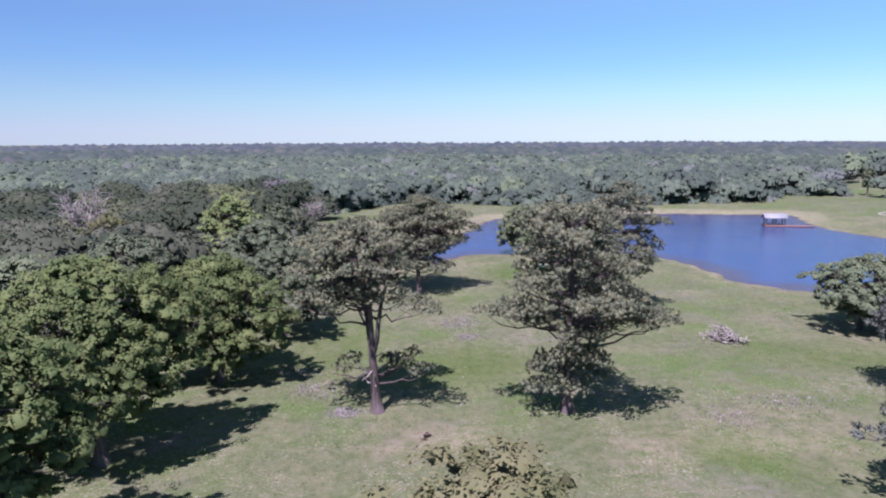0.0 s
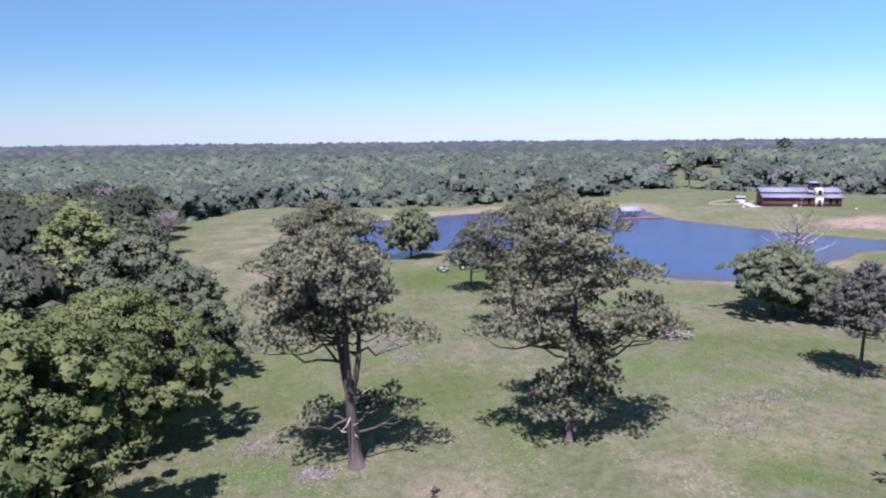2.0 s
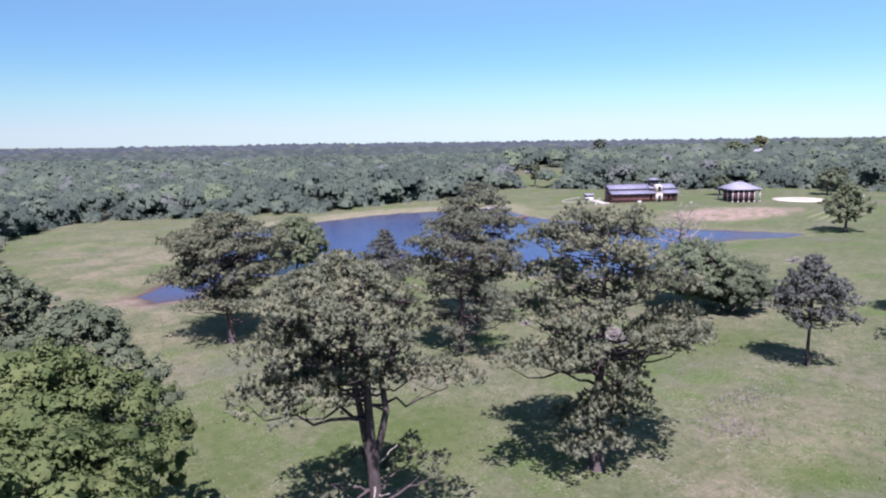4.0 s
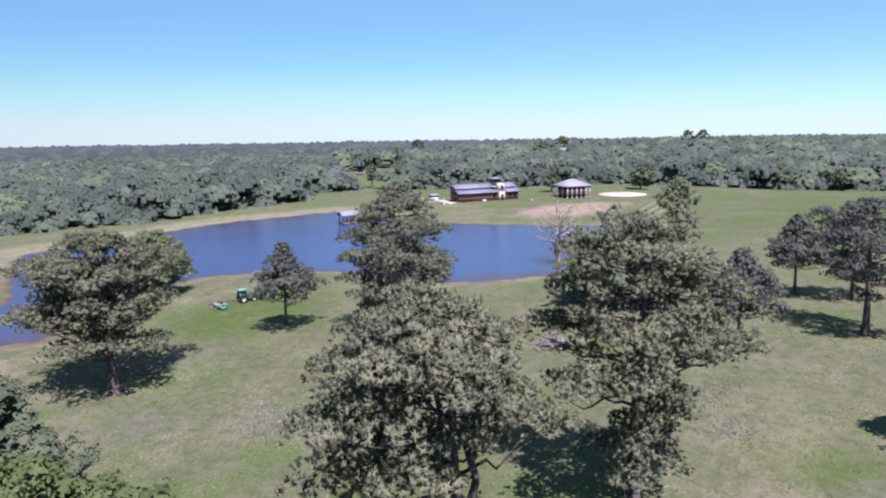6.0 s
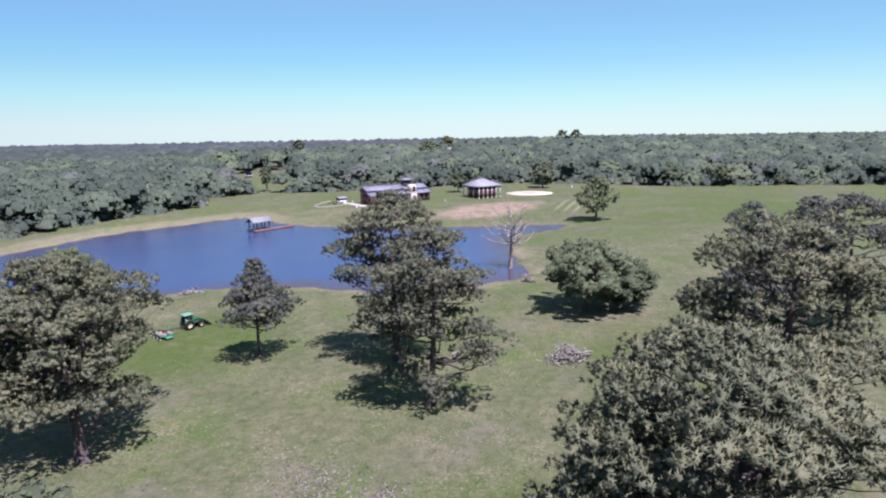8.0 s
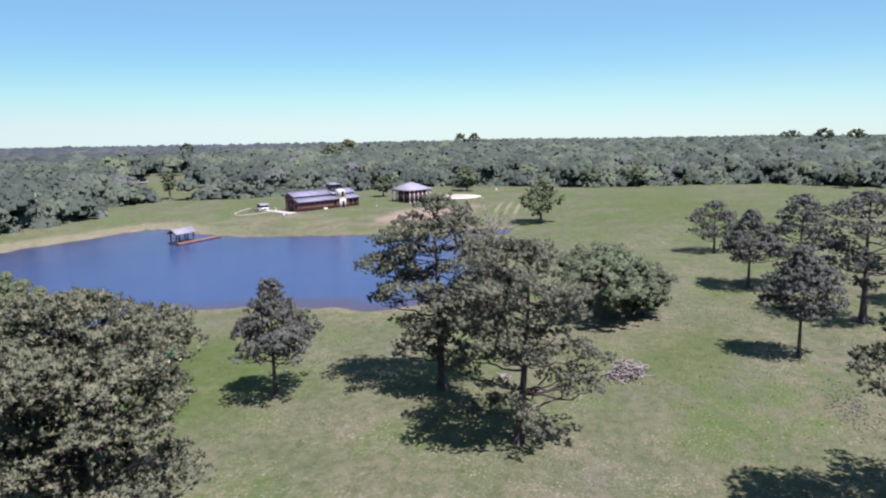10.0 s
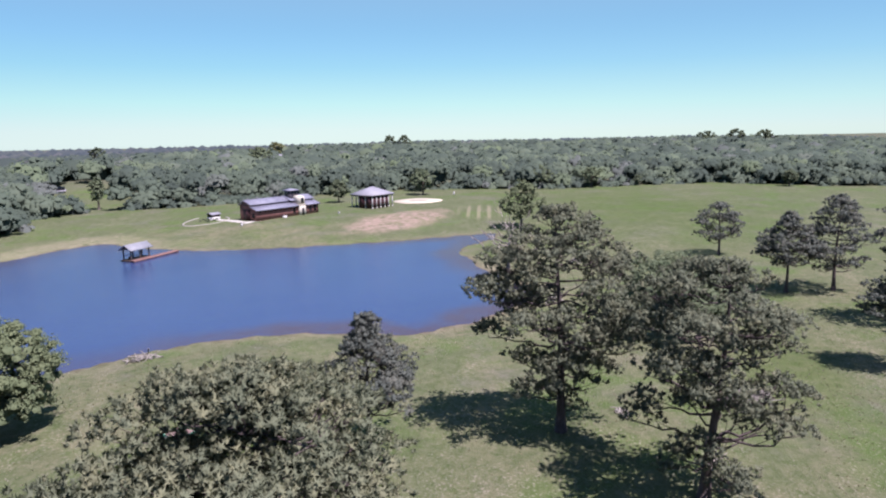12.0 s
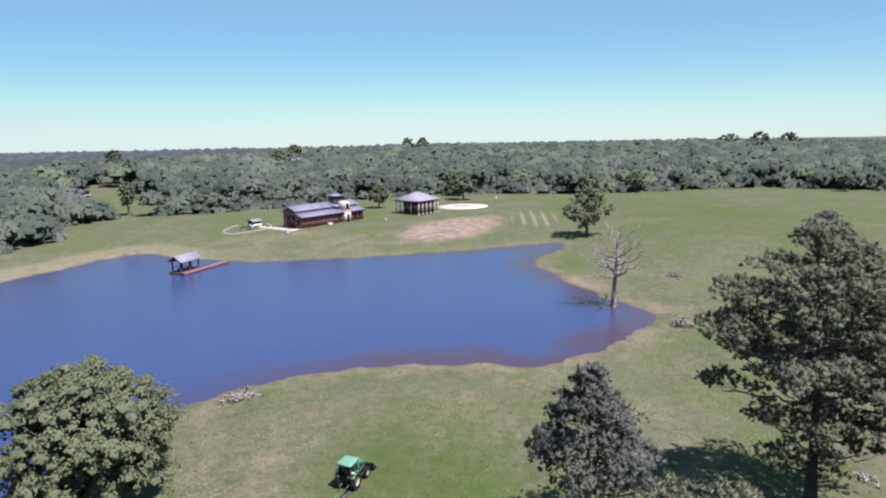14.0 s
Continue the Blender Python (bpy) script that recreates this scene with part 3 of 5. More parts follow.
def pine(x, y, h, r, base, profile, seed, label, leaf=None, pads=70, low=(), fork=0.0, dense=1.0, dead=0, trunk_r=None, fine=1.0, shift=(0, 0), group="pines on the pasture"):
    rng = np.random.default_rng(seed)
    leaf = leaf or PINE_LEAF
    ob = thing("pine_tree", Matrix.Translation((x, y, ground_z(x, y) - 0.05)), label, "tree", group)
    r0 = trunk_r or (0.14 + h * 0.016)
    top = np.array([rng.normal(0, 0.25) + shift[0] * 0.8, rng.normal(0, 0.25) + shift[1] * 0.8, h * 0.93])
    zs = np.linspace(0, 1, 12)
    line = np.outer(zs, top)
    line[:, 0] += 0.22 * np.sin(zs * 5 + seed) * zs
    line[:, 1] += 0.22 * np.cos(zs * 4 + seed) * zs
    rad = r0 * (1 - zs * 0.86) * (1 + 0.45 * np.exp(-zs * 22))
    part("trunk", Geo().tube(line, rad, 11), BARK_PINE, ob, smooth=True)

    def trunk_at(z):
        return np.array([np.interp(z, line[:, 2], line[:, j]) for j in range(3)]), float(np.interp(z, line[:, 2], rad))

    tops = []
    if fork:
        for sgn in (1, -1):
            a0, ra = trunk_at(base * fork)
            end = np.array([sgn * r * 0.38, -sgn * r * 0.12, h * 0.86])
            arm = bend(rng, a0, end, 0.3, 7, 0.04)
            part("limb", Geo().tube(arm, np.linspace(ra * 0.72, 0.09, 7), 9), BARK_PINE, ob, smooth=True)
            tops.append(arm)
    cone = profile == "cone"
    count = int(pads * (0.85 if cone else 0.5))
    pad = crown_pads(rng, h, base, r, profile, count, 0.3 if profile == "umbrella" else 0.5, shift, int((h - base) / (0.85 if cone else 1.5)))
    boughs = [(px, py, pz, 0.55 + 0.20 * math.hypot(px, py)) for px, py, pz, _ in pad] + [(px, py, pz, ps * 1.35) for px, py, pz, ps in low]
    boughs += [(0.22 * r * math.cos(a) + shift[0], 0.22 * r * math.sin(a) + shift[1], h - (1.1 if cone else 0.9) - 0.25 * (a > 3), (0.5 if cone else 1.2)) for a in (0.3, 1.8, 3.4, 5.0)]
    knot = 0.31 / fine ** 0.62
    g, twig = Geo(), Geo()
    spots, ways = [], []
    n_main = 0
    for i, (px, py, pz, ps) in enumerate(boughs):
        reach = math.hypot(px, py)
        out = np.array([px, py]) / (reach + 1e-6)
        src = max(base * 0.72 if i < count else 0.8, pz - reach * rng.uniform(0.08, 0.34))
        src = min(src, h * 0.9)
        a0, ra = trunk_at(src)
        if tops and rng.random() < 0.6 and i < count:
            arm = tops[i % 2]
            j = int(np.argmin(np.abs(arm[:, 2] - (pz - 0.8))))
            a0, ra = arm[j], 0.14
        c = np.array([px, py, pz])
        limb = bend(rng, a0, c - (0, 0, 0.2), -0.05 * reach, 7, 0.07)
        rr = np.linspace(max(0.045, min(ra * 0.5, 0.04 + reach * 0.018)), 0.025, 7)
        if reach > r * 0.45 and n_main < 16:
            part("branch", Geo().tube(limb, rr, 6), BARK_PINE, ob, smooth=True)
            n_main += 1
        else:
            twig.tube(limb, rr, 5, False)
        # cushions of foliage lie in a flat, slightly domed cloud round the bough's outer part
        m = max(3, int(2.4 + 2.7 * ps))
        an, q = i + np.arange(m) * 2.39996 + rng.normal(0, 0.3, m), ((np.arange(m) + rng.uniform(0.2, 0.9, m)) / m) ** 0.5
        along, across = q * np.cos(an) * ps * 1.1 - 0.3 * ps, q * np.sin(an) * ps * 1.0
        rise = 0.42 * ps * (1 - q * q) + rng.normal(0, 0.13, m) - (0.20 * along if cone else 0.0)
        p = np.column_stack([px + out[0] * along - out[1] * across, py + out[1] * along + out[0] * across, pz + rise])
        size = np.clip(ps * rng.uniform(0.40, 0.60, m), 0.36, 0.95)
        for c0, cr in zip(p, size):
            n = max(6, int(2.1 * dense * cr * cr / (knot * knot)))
            d = unit_rows(rng, n)
            d[:, 2] = np.where(d[:, 2] < -0.3, -d[:, 2], d[:, 2])
            spots.append(c0 + d * (cr, cr, cr * 0.74) * rng.uniform(0.55, 1.08, (n, 1)))
            ways.append(d * 0.85 + (0.25 * out[0], 0.25 * out[1], 0.25))
        for e in p[rng.choice(m, min(m, 4), False)]:
            s = limb[rng.integers(3, 7)]
            twig.tube(np.array([s, (s + e) / 2 - (0, 0, 0.08), e]), [0.03, 0.022, 0.012], 3, False)
    part("twig", twig, BARK_PINE, ob)["kind"] = "stuff"
    for i in range(dead):
        a = rng.uniform(0, 6.28)
        z = rng.uniform(0.22, 0.62) * base
        a0, _ = trunk_at(z)
        k = rng.uniform(0.8, 2.1)
        e = a0 + (k * math.cos(a), k * math.sin(a), rng.uniform(-0.5, 0.9))
        part("dead_branch", Geo().tube(bend(rng, a0, e, -0.15, 5, 0.1), np.linspace(0.085, 0.03, 5), 5), DEAD_WOOD, ob, "bleached bare branch")
    tone = puffs(g, rng, np.concatenate(spots), np.concatenate(ways), knot, 15 if fine > 1.2 else 12)
    put_attr(part("crown", g, leaf, ob).data, "tone", tone)
    return ob


def oak(x, y, h, r, base, seed, label, leaf=None, clumps=70, dense=1.0, size=0.27, flat=1.0, shape="round", group="", trunk_r=None, spread=(1.0, 1.0), turn=0.0, limbs=7):
    rng = np.random.default_rng(seed)
    ob = thing("oak_tree", Matrix.Translation((x, y, ground_z(x, y) - 0.05)) @ pose(0, 0, 0, 0, 0, turn), label, "tree", group)
    r0 = trunk_r or (0.12 + h * 0.022)
    t_top = np.array([rng.normal(0, 0.3), rng.normal(0, 0.3), base + (h - base) * 0.35])
    zs = np.linspace(0, 1, 8)
    line = np.outer(zs, t_top)
    rad = r0 * (1 - 0.55 * zs) * (1 + 0.5 * np.exp(-zs * 14))
    part("trunk", Geo().tube(line, rad, 10), BARK_OAK, ob, smooth=True)
    pad = crown_pads(rng, h, base, r, shape, clumps, 0.2)
    pad[:, 0] *= spread[0]
    pad[:, 1] *= spread[1]
    ends = []
    for i in range(limbs):
        a = i * 6.283 / limbs + rng.normal(0, 0.3)
        k = rng.uniform(0.5, 0.75) * r
        e = np.array([k * math.cos(a) * spread[0], k * math.sin(a) * spread[1], base + (h - base) * rng.uniform(0.3, 0.75)])
        arm = bend(rng, line[rng.integers(3, 8)], e, 0.1 * r, 6, 0.08)
        part("branch", Geo().tube(arm, np.linspace(r0 * 0.5, 0.05, 6), 7), BARK_OAK, ob, smooth=True)
        ends.append(arm)
    twig = Geo()
    spots, outs = [], []
    g = Geo()
    for px, py, pz, ps in pad:
        c = np.array([px, py, pz])
        arm = min(ends, key=lambda m: np.linalg.norm(m[4] - c))
        twig.tube(bend(rng, arm[rng.integers(2, 6)], c, 0.1, 4, 0.1), np.linspace(0.05, 0.02, 4), 4, False)
        n = int(150 * dense * ps * ps)
        d = unit_rows(rng, n)
        d[:, 2] = np.where(d[:, 2] < -0.3, -d[:, 2], d[:, 2])
        lob = rng.normal(size=(9, 3)) * ps * (0.6, 0.6, 0.4)
        cushions(g, rng, c + lob[:5], rng.uniform(0.32, 0.48, (5, 1)) * ps * (1.0, 1.0, 0.8), lob[:5] / ps + (c - (0, 0, base + (h - base) * 0.4)) / r * 0.6)
        spots.append(c + lob[rng.integers(0, 9, n)] + d * rng.uniform(0.45, 1.0, (n, 1)) * ps * (0.62, 0.62, 0.52 * flat))
        outs.append(d * 0.7 + (c - (0, 0, base + (h - base) * 0.4)) / (0.9 * r) * 0.6 + (0, 0, 0.45))
    part("twig", twig, BARK_OAK, ob)["kind"] = "stuff"
    leaves(g, rng, np.concatenate(spots), np.concatenate(outs), size, 0.85)
    part("crown", g, leaf or OAK_MID, ob)
    return ob


# ---- far woods ----
def wood_template(seed, sprays, size_of_leaf, core, lumps=9, clumps=0):
    """A woodland tree of unit height and unit crown radius: a lumpy core under leaf sprays."""
    rng = np.random.default_rng(seed)
    g = Geo()
    bm = bmesh.new()
    bmesh.ops.create_icosphere(bm, subdivisions=core, radius=1.0)
    v = np.array([q.co[:] for q in bm.verts])
    f = np.array([[q.index for q in t.verts] for t in bm.faces])
    bm.free()
    dirs = unit_rows(rng, lumps)
    dirs[:, 2] = np.abs(dirs[:, 2])

    def surface(d):
        k = np.max(np.clip((d @ dirs.T - 0.55) / 0.45, 0, 1), axis=1)
        return 0.76 + 0.26 * k

    def shape(d, k):
        q = d * (surface(d) * k)[:, None]
        return q * (1.0, 1.0, 0.72)

    g.add(shape(v / np.linalg.norm(v, axis=1)[:, None], np.full(len(v), 0.9 if sprays else 1.0)), f, v * 0.65 + (0, 0, 0.85))
    if clumps:
        k = (np.arange(clumps) + 0.5) / clumps
        up, a = 1 - 1.3 * k, np.arange(clumps) * 2.39996 + rng.normal(0, 0.3, clumps)
        d = np.column_stack([np.cos(a) * np.sqrt(1 - up * up), np.sin(a) * np.sqrt(1 - up * up), up])
        size = rng.uniform(0.17, 0.31, (clumps, 1)) * (1.0, 1.0, 0.8) * min(1.0, (18 / clumps) ** 0.5)
        cushions(g, rng, shape(d, rng.uniform(0.78, 1.04, clumps)), size, d)
    if sprays:
        d = unit_rows(rng, sprays)
        d[:, 2] = np.where(d[:, 2] < -0.35, -d[:, 2], d[:, 2])
        d /= np.linalg.norm(d, axis=1)[:, None]
        leaves(g, rng, shape(d, rng.uniform(0.88, 1.22 if clumps else 1.14, sprays)), d, size_of_leaf, 0.6, d * 0.6 + (0, 0, 0.7))
    quads = [q for q in g.f if q.shape[1] == 4]
    tris = [q for q in g.f if q.shape[1] == 3]
    return np.concatenate(g.v), np.concatenate(g.n), np.concatenate(tris) if tris else np.zeros((0, 3), int), np.concatenate(quads) if quads else np.zeros((0, 4), int)


def scatter(rng, box, gap, near, far, extra=0.0, deep=1e9):
    """Places in the woods, on a shaken grid, at the given span of distances from the meadow's middle."""
    xs, ys = np.arange(box[0], box[2], gap), np.arange(box[1], box[3], gap)
    p = np.stack([a.ravel() for a in np.meshgrid(xs, ys)], 1) + rng.uniform(-0.42, 0.42, (len(xs) * len(ys), 2)) * gap
    d = np.hypot(p[:, 0] + 5, p[:, 1] - 75)
    p = p[(d >= near) & (d < far)]
    o = edge_distance(p, OPEN)
    keep = (o > 2.0 + extra) & (o < deep)
    keep &= woods_gap(p) < 0.4
    keep &= (wave(p, 150.0, 5.0) < 0.72) | (np.hypot(p[:, 0], p[:, 1] - 90) < 430)
    return p[keep], o[keep]


def woods(name, rng, p, o, templates, tall, wide, material, label):
    g = Geo()
    z = height(p)
    kind = rng.integers(0, len(templates), len(p))
    hh = rng.uniform(tall[0], tall[1], len(p)) * np.where(o < 8, rng.uniform(0.6, 1.0, len(p)), 1.0)
    rr = rng.uniform(wide[0], wide[1], len(p))
    a = rng.uniform(0, 6.28, len(p))
    hue = np.clip(rng.random(len(p)) ** 0.85 * 0.95 + 0.25 * wave(p, 38.0, 2.0) * rng.random(len(p)) + 0.06, 0, 1)
    tone = []
    for k, (v, w, t3, t4) in enumerate(templates):
        ids = np.where(kind == k)[0]
        if not len(ids):
            continue
        c, s = np.cos(a[ids])[:, None], np.sin(a[ids])[:, None]
        out = np.stack([(v[:, 0] * c - v[:, 1] * s) * rr[ids][:, None] + p[ids, 0][:, None],
                        (v[:, 0] * s + v[:, 1] * c) * rr[ids][:, None] + p[ids, 1][:, None],
                        (v[:, 2] - 0.72) * rr[ids][:, None] + (hh + z)[ids][:, None]], 2)
        n = len(v)
        tone.append(np.repeat(hue[ids], n))
        base = g.count
        turned = np.stack([w[:, 0] * c - w[:, 1] * s, w[:, 0] * s + w[:, 1] * c, np.broadcast_to(w[:, 2], (len(ids), n))], 2)
        g.add(out.reshape(-1, 3), np.zeros((0, 3), int), turned.reshape(-1, 3))
        off = (np.arange(len(ids)) * n + base)[:, None, None]
        for t in (t3, t4):
            if len(t):
                g.f.append((t[None] + off).reshape(-1, t.shape[1]))
    ob = part(name, g, material)
    put_attr(ob.data, "tone", np.concatenate(tone))
    return tagged(ob, label, "woods", kind="stuff")


def wood_mat(name, tones, through):
    """Each tree has its own tone, and each leaf spray varies it a little."""
    q = Mat(name, 0.8, 0.0, 0.05)
    c = q.steps(q.attr("tone"), [(0.0, tones[0]), (0.36, tones[1]), (0.70, tones[2]), (0.88, tones[3]), (0.96, tones[4]), (1.0, tones[5])])
    c = q.mix(q.ramp(q.island(), 0, 1, 0.0, 0.4), c, tuple(v * 0.75 for v in tones[0]))
    return q.colour(c).thin(through, c).m


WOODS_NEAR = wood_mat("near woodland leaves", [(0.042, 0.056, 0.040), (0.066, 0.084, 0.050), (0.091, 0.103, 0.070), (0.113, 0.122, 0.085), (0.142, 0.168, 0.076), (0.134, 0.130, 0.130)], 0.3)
# Leaf tones with some haze painted in: paler and bluer than the near wood.
WOODS_FAR_HAZED = wood_mat("far woodland leaves paled for haze", [(0.092, 0.121, 0.099), (0.122, 0.161, 0.125), (0.153, 0.199, 0.143), (0.186, 0.234, 0.165), (0.207, 0.266, 0.156), (0.207, 0.231, 0.209)], 0.48)
# Distance haze is painted into these leaf colours: bluer and greyer further out.
WOODS_HILL_HAZED = wood_mat("hill woodland leaves blued for haze", [(0.057, 0.078, 0.075), (0.072, 0.095, 0.086), (0.088, 0.111, 0.096), (0.106, 0.130, 0.107), (0.120, 0.145, 0.111), (0.120, 0.124, 0.119)], 0.3)
WOODS_REMOTE_HAZED = wood_mat("remote woodland leaves blued for haze", [(0.053, 0.070, 0.080), (0.067, 0.083, 0.092), (0.079, 0.094, 0.099), (0.089, 0.104, 0.103), (0.097, 0.112, 0.104), (0.107, 0.112, 0.115)], 0.15)


def build_woods():
    rng = np.random.default_rng(7)
    near = [wood_template(10 + i, 360, 0.070, 1, 16, 40) for i in range(5)]
    mid = [wood_template(30 + i, 66, 0.10, 1, 12, 4) for i in range(6)]
    far = [wood_template(50 + i, 8, 0.26, 1, 12) for i in range(6)]
    remote = [wood_template(70 + i, 0, 0, 1, 7) for i in range(6)]
    p, o = scatter(rng, (-125, 20, 0, 190), 7.0, 0, 130, 1.5)
    inner = p[:, 1] < -1.3 * p[:, 0] - 15
    woods("near_woods", rng, p[inner], o[inner], mid, (8.5, 13.0), (3.6, 5.6), WOODS_NEAR, "broadleaf woodland deep behind the oaks")
    p, o = p[~inner], o[~inner]
    woods("near_woods", rng, p, o, near, (8.5, 13.0), (3.6, 5.6), WOODS_NEAR, "mixed broadleaf woodland in fresh spring leaf")
    edge = [wood_template(110 + i, 230, 0.062, 1, 14, 16) for i in range(5)]
    p, o = scatter(rng, (-120, -70, 300, 300), 6.6, 130, 310, 0.0, 26)
    woods("edge_woods", rng, p, o, edge, (5.6, 10.4), (3.2, 5.8), WOODS_FAR_HAZED, "oaks and scrub along the pasture's edge")
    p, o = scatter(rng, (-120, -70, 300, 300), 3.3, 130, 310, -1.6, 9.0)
    woods("edge_scrub", rng, p, o, mid, (2.0, 5.0), (1.7, 3.2), WOODS_FAR_HAZED, "low scrub before the wood")
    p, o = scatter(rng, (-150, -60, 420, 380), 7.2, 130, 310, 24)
    woods("woods", rng, p, o, mid, (5.8, 11.0), (3.8, 6.4), WOODS_FAR_HAZED, "dense green woodland around the pasture")
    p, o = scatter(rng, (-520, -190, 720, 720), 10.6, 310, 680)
    woods("far_woods", rng, p, o, far, (6.0, 11.0), (5.0, 8.0), WOODS_FAR_HAZED, "rolling wooded country beyond the pasture")
    # from here outward the leaf colour itself carries the haze
    p, o = scatter(rng, (-1100, -350, 1600, 1600), 22.5, 680, 1600)
    woods("distant_woods", rng, p, o, remote, (7.0, 12.0), (9.5, 15.0), WOODS_HILL_HAZED, "distant woods up to the skyline")
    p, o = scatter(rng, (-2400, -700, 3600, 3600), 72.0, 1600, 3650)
    woods("skyline_woods", rng, p, o, remote, (8.0, 15.0), (36.0, 52.0), WOODS_REMOTE_HAZED, "low wooded skyline far away")


build_woods()

# ---- trees on the pasture ----
pine(-5.9, 54.4, 17.0, 4.6, 10.2, "umbrella", 3, "old forked pine with an umbrella crown and dead stubs", pads=112, dense=1.1, shift=(-1.5, 0.6), fork=0.5, dead=7, trunk_r=0.46, fine=1.5,
              low=[(3.0, 1.6, 4.2, 1.0), (2.2, 3.0, 3.6, 0.9), (-2.6, 0.6, 4.6, 0.8), (-3.6, -0.5, 4.0, 0.7), (4.2, 0.6, 3.5, 0.8), (1.2, 4.0, 3.2, 0.8), (-3.4, 1.2, 10.6, 1.4), (-4.8, 1.8, 9.9, 1.6), (-6.2, 2.2, 9.2, 1.3), (2.4, -0.9, 10.2, 1.3), (-2.6, 4.4, 10.6, 1.3), (-3.4, 5.6, 10.2, 1.2), (-1.6, 5.2, 11.0, 1.1), (3.9, -1.5, 9.6, 1.4), (-5.4, -2.0, 10.2, 1.3)])
pine(10.9, 54.0, 18.4, 5.7, 8.0, "skirted", 5, "tall broad pine with foliage down to its foot", pads=134, dense=1.1, dead=4, trunk_r=0.46, fine=1.45,
              low=[(-1.4, -1.0, 4.6, 1.5), (0.8, -1.6, 5.2, 1.4), (-2.2, 0.6, 3.4, 1.4), (1.8, -0.4, 3.2, 1.3), (-0.6, -1.8, 2.4, 1.2), (2.8, 1.5, 4.0, 0.9),
                   (-3.4, -0.6, 2.6, 0.9), (1.6, 1.0, 7.0, 1.2), (0.6, -2.2, 7.0, 1.2), (1.2, -1.6, 5.8, 1.1), (5.4, -1.4, 8.6, 1.3), (7.2, -1.0, 8.3, 1.4), (8.5, 0.2, 8.0, 1.1), (-5.6, 0.5, 9.0, 1.3), (-7.0, 0.7, 8.8, 1.1)])
pine(-3.8, 98.3, 14.6, 6.1, 4.8, "umbrella", 8, "broad old pine with an umbrella-shaped crown", pads=196, trunk_r=0.4, shift=(0.3, 1.9), fine=1.35, dense=1.1, low=[(-2.0, 0.3, 10.6, 1.5), (-3.0, 1.8, 9.8, 1.5), (-1.2, -1.2, 11.0, 1.4), (-0.5, 1.5, 11.8, 1.4), (4.4, -1.0, 4.2, 1.2), (3.2, -2.4, 3.6, 1.0), (-4.5, 0.5, 4.6, 1.0), (-1.6, -2.4, 4.7, 1.2), (1.4, -2.8, 4.4, 1.2), (-3.4, -1.6, 5.0, 1.1), (2.8, 3.0, 4.2, 1.2)])
pine(18.8, 103.3, 10.6, 3.5, 3.9, "cone", 12, "young cone-shaped pine on a bare short stem", PINE_LEAF_B, pads=74, dense=1.1, trunk_r=0.2, fine=1.4)
pine(25.0, 89.8, 17.6, 5.6, 6.2, "tall", 21, "tall dark pine near the pond", PINE_LEAF_DARK, pads=124, dense=1.2, trunk_r=0.36, fine=1.5,
              low=[(0.9, -0.7, 2.8, 0.7), (-1.0, 0.4, 3.5, 0.8), (0.2, -1.3, 2.1, 0.6), (-3.4, 1.5, 5.0, 1.0), (3.2, 1.8, 4.4, 0.9), (-2.2, -2.0, 4.8, 0.9), (1.0, 1.2, 3.0, 0.8), (2.5, -1.0, 5.2, 1.2), (-0.8, -2.6, 5.4, 1.2), (-3.6, -0.5, 6.2, 1.3), (0.2, 2.4, 5.6, 1.1), (-2.2, 2.6, 3.8, 1.0)])
pine(16.8, 80.7, 15.4, 5.2, 6.8, "umbrella", 26, "open-crowned pine with drooping limbs and dead wood", PINE_LEAF_DARK, pads=100, dense=1.15, trunk_r=0.34, fine=1.5, dead=5,
              low=[(-2.2, -1.5, 2.6, 1.0), (-1.2, 0.5, 3.6, 0.8), (2.8, -2.5, 4.4, 0.9), (4.0, -3.5, 3.8, 0.9), (-3.2, 1.2, 5.0, 0.9), (-0.8, -1.6, 1.4, 0.9), (3.6, 0.4, 5.6, 1.1), (4.9, -1.6, 5.2, 1.1), (-1.8, 2.4, 3.2, 1.0),
                   (1.2, -4.6, 7.0, 1.2), (1.6, -5.8, 6.0, 1.1), (0.6, -5.2, 4.6, 1.0), (-0.6, -4.2, 5.4, 0.9), (-0.8, 3.6, 6.6, 1.1), (-1.0, 4.4, 5.6, 0.9)])
pine(43.8, 57.8, 11.3, 3.6, 4.8, "cone", 31, "young pine on a clear straight stem", PINE_LEAF_B, pads=78, dense=1.25, trunk_r=0.2)
pine(59.1, 48.7, 15.6, 5.4, 4.8, "umbrella", 35, "dark broad pine on a stout trunk", PINE_LEAF_B, pads=92, dense=1.25, trunk_r=0.42)
pine(74.3, 59.7, 11.4, 4.2, 4.4, "cone", 41, "middling pine at the pasture's edge", PINE_LEAF_B, pads=76, dense=1.25, trunk_r=0.24)
pine(76.0, 53.0, 13.6, 4.4, 3.6, "tall", 44, "dense pine in a small group", PINE_LEAF_B, pads=84, dense=1.25, trunk_r=0.27)
pine(104.5, 62.8, 9.8, 3.9, 3.0, "round", 47, "round-headed pine alone in the field", PINE_LEAF_B, pads=66, dense=1.25, trunk_r=0.24)
pine(31.5, 39.2, 9.0, 3.2, 3.0, "cone", 49, "small pine that shades the pasture", PINE_LEAF_B, pads=44, trunk_r=0.2, fine=0.8)
pine(70.0, 38.0, 13.0, 4.4, 3.8, "tall", 52, "dense pine in a small group", PINE_LEAF_B, pads=84, dense=1.25, trunk_r=0.27)

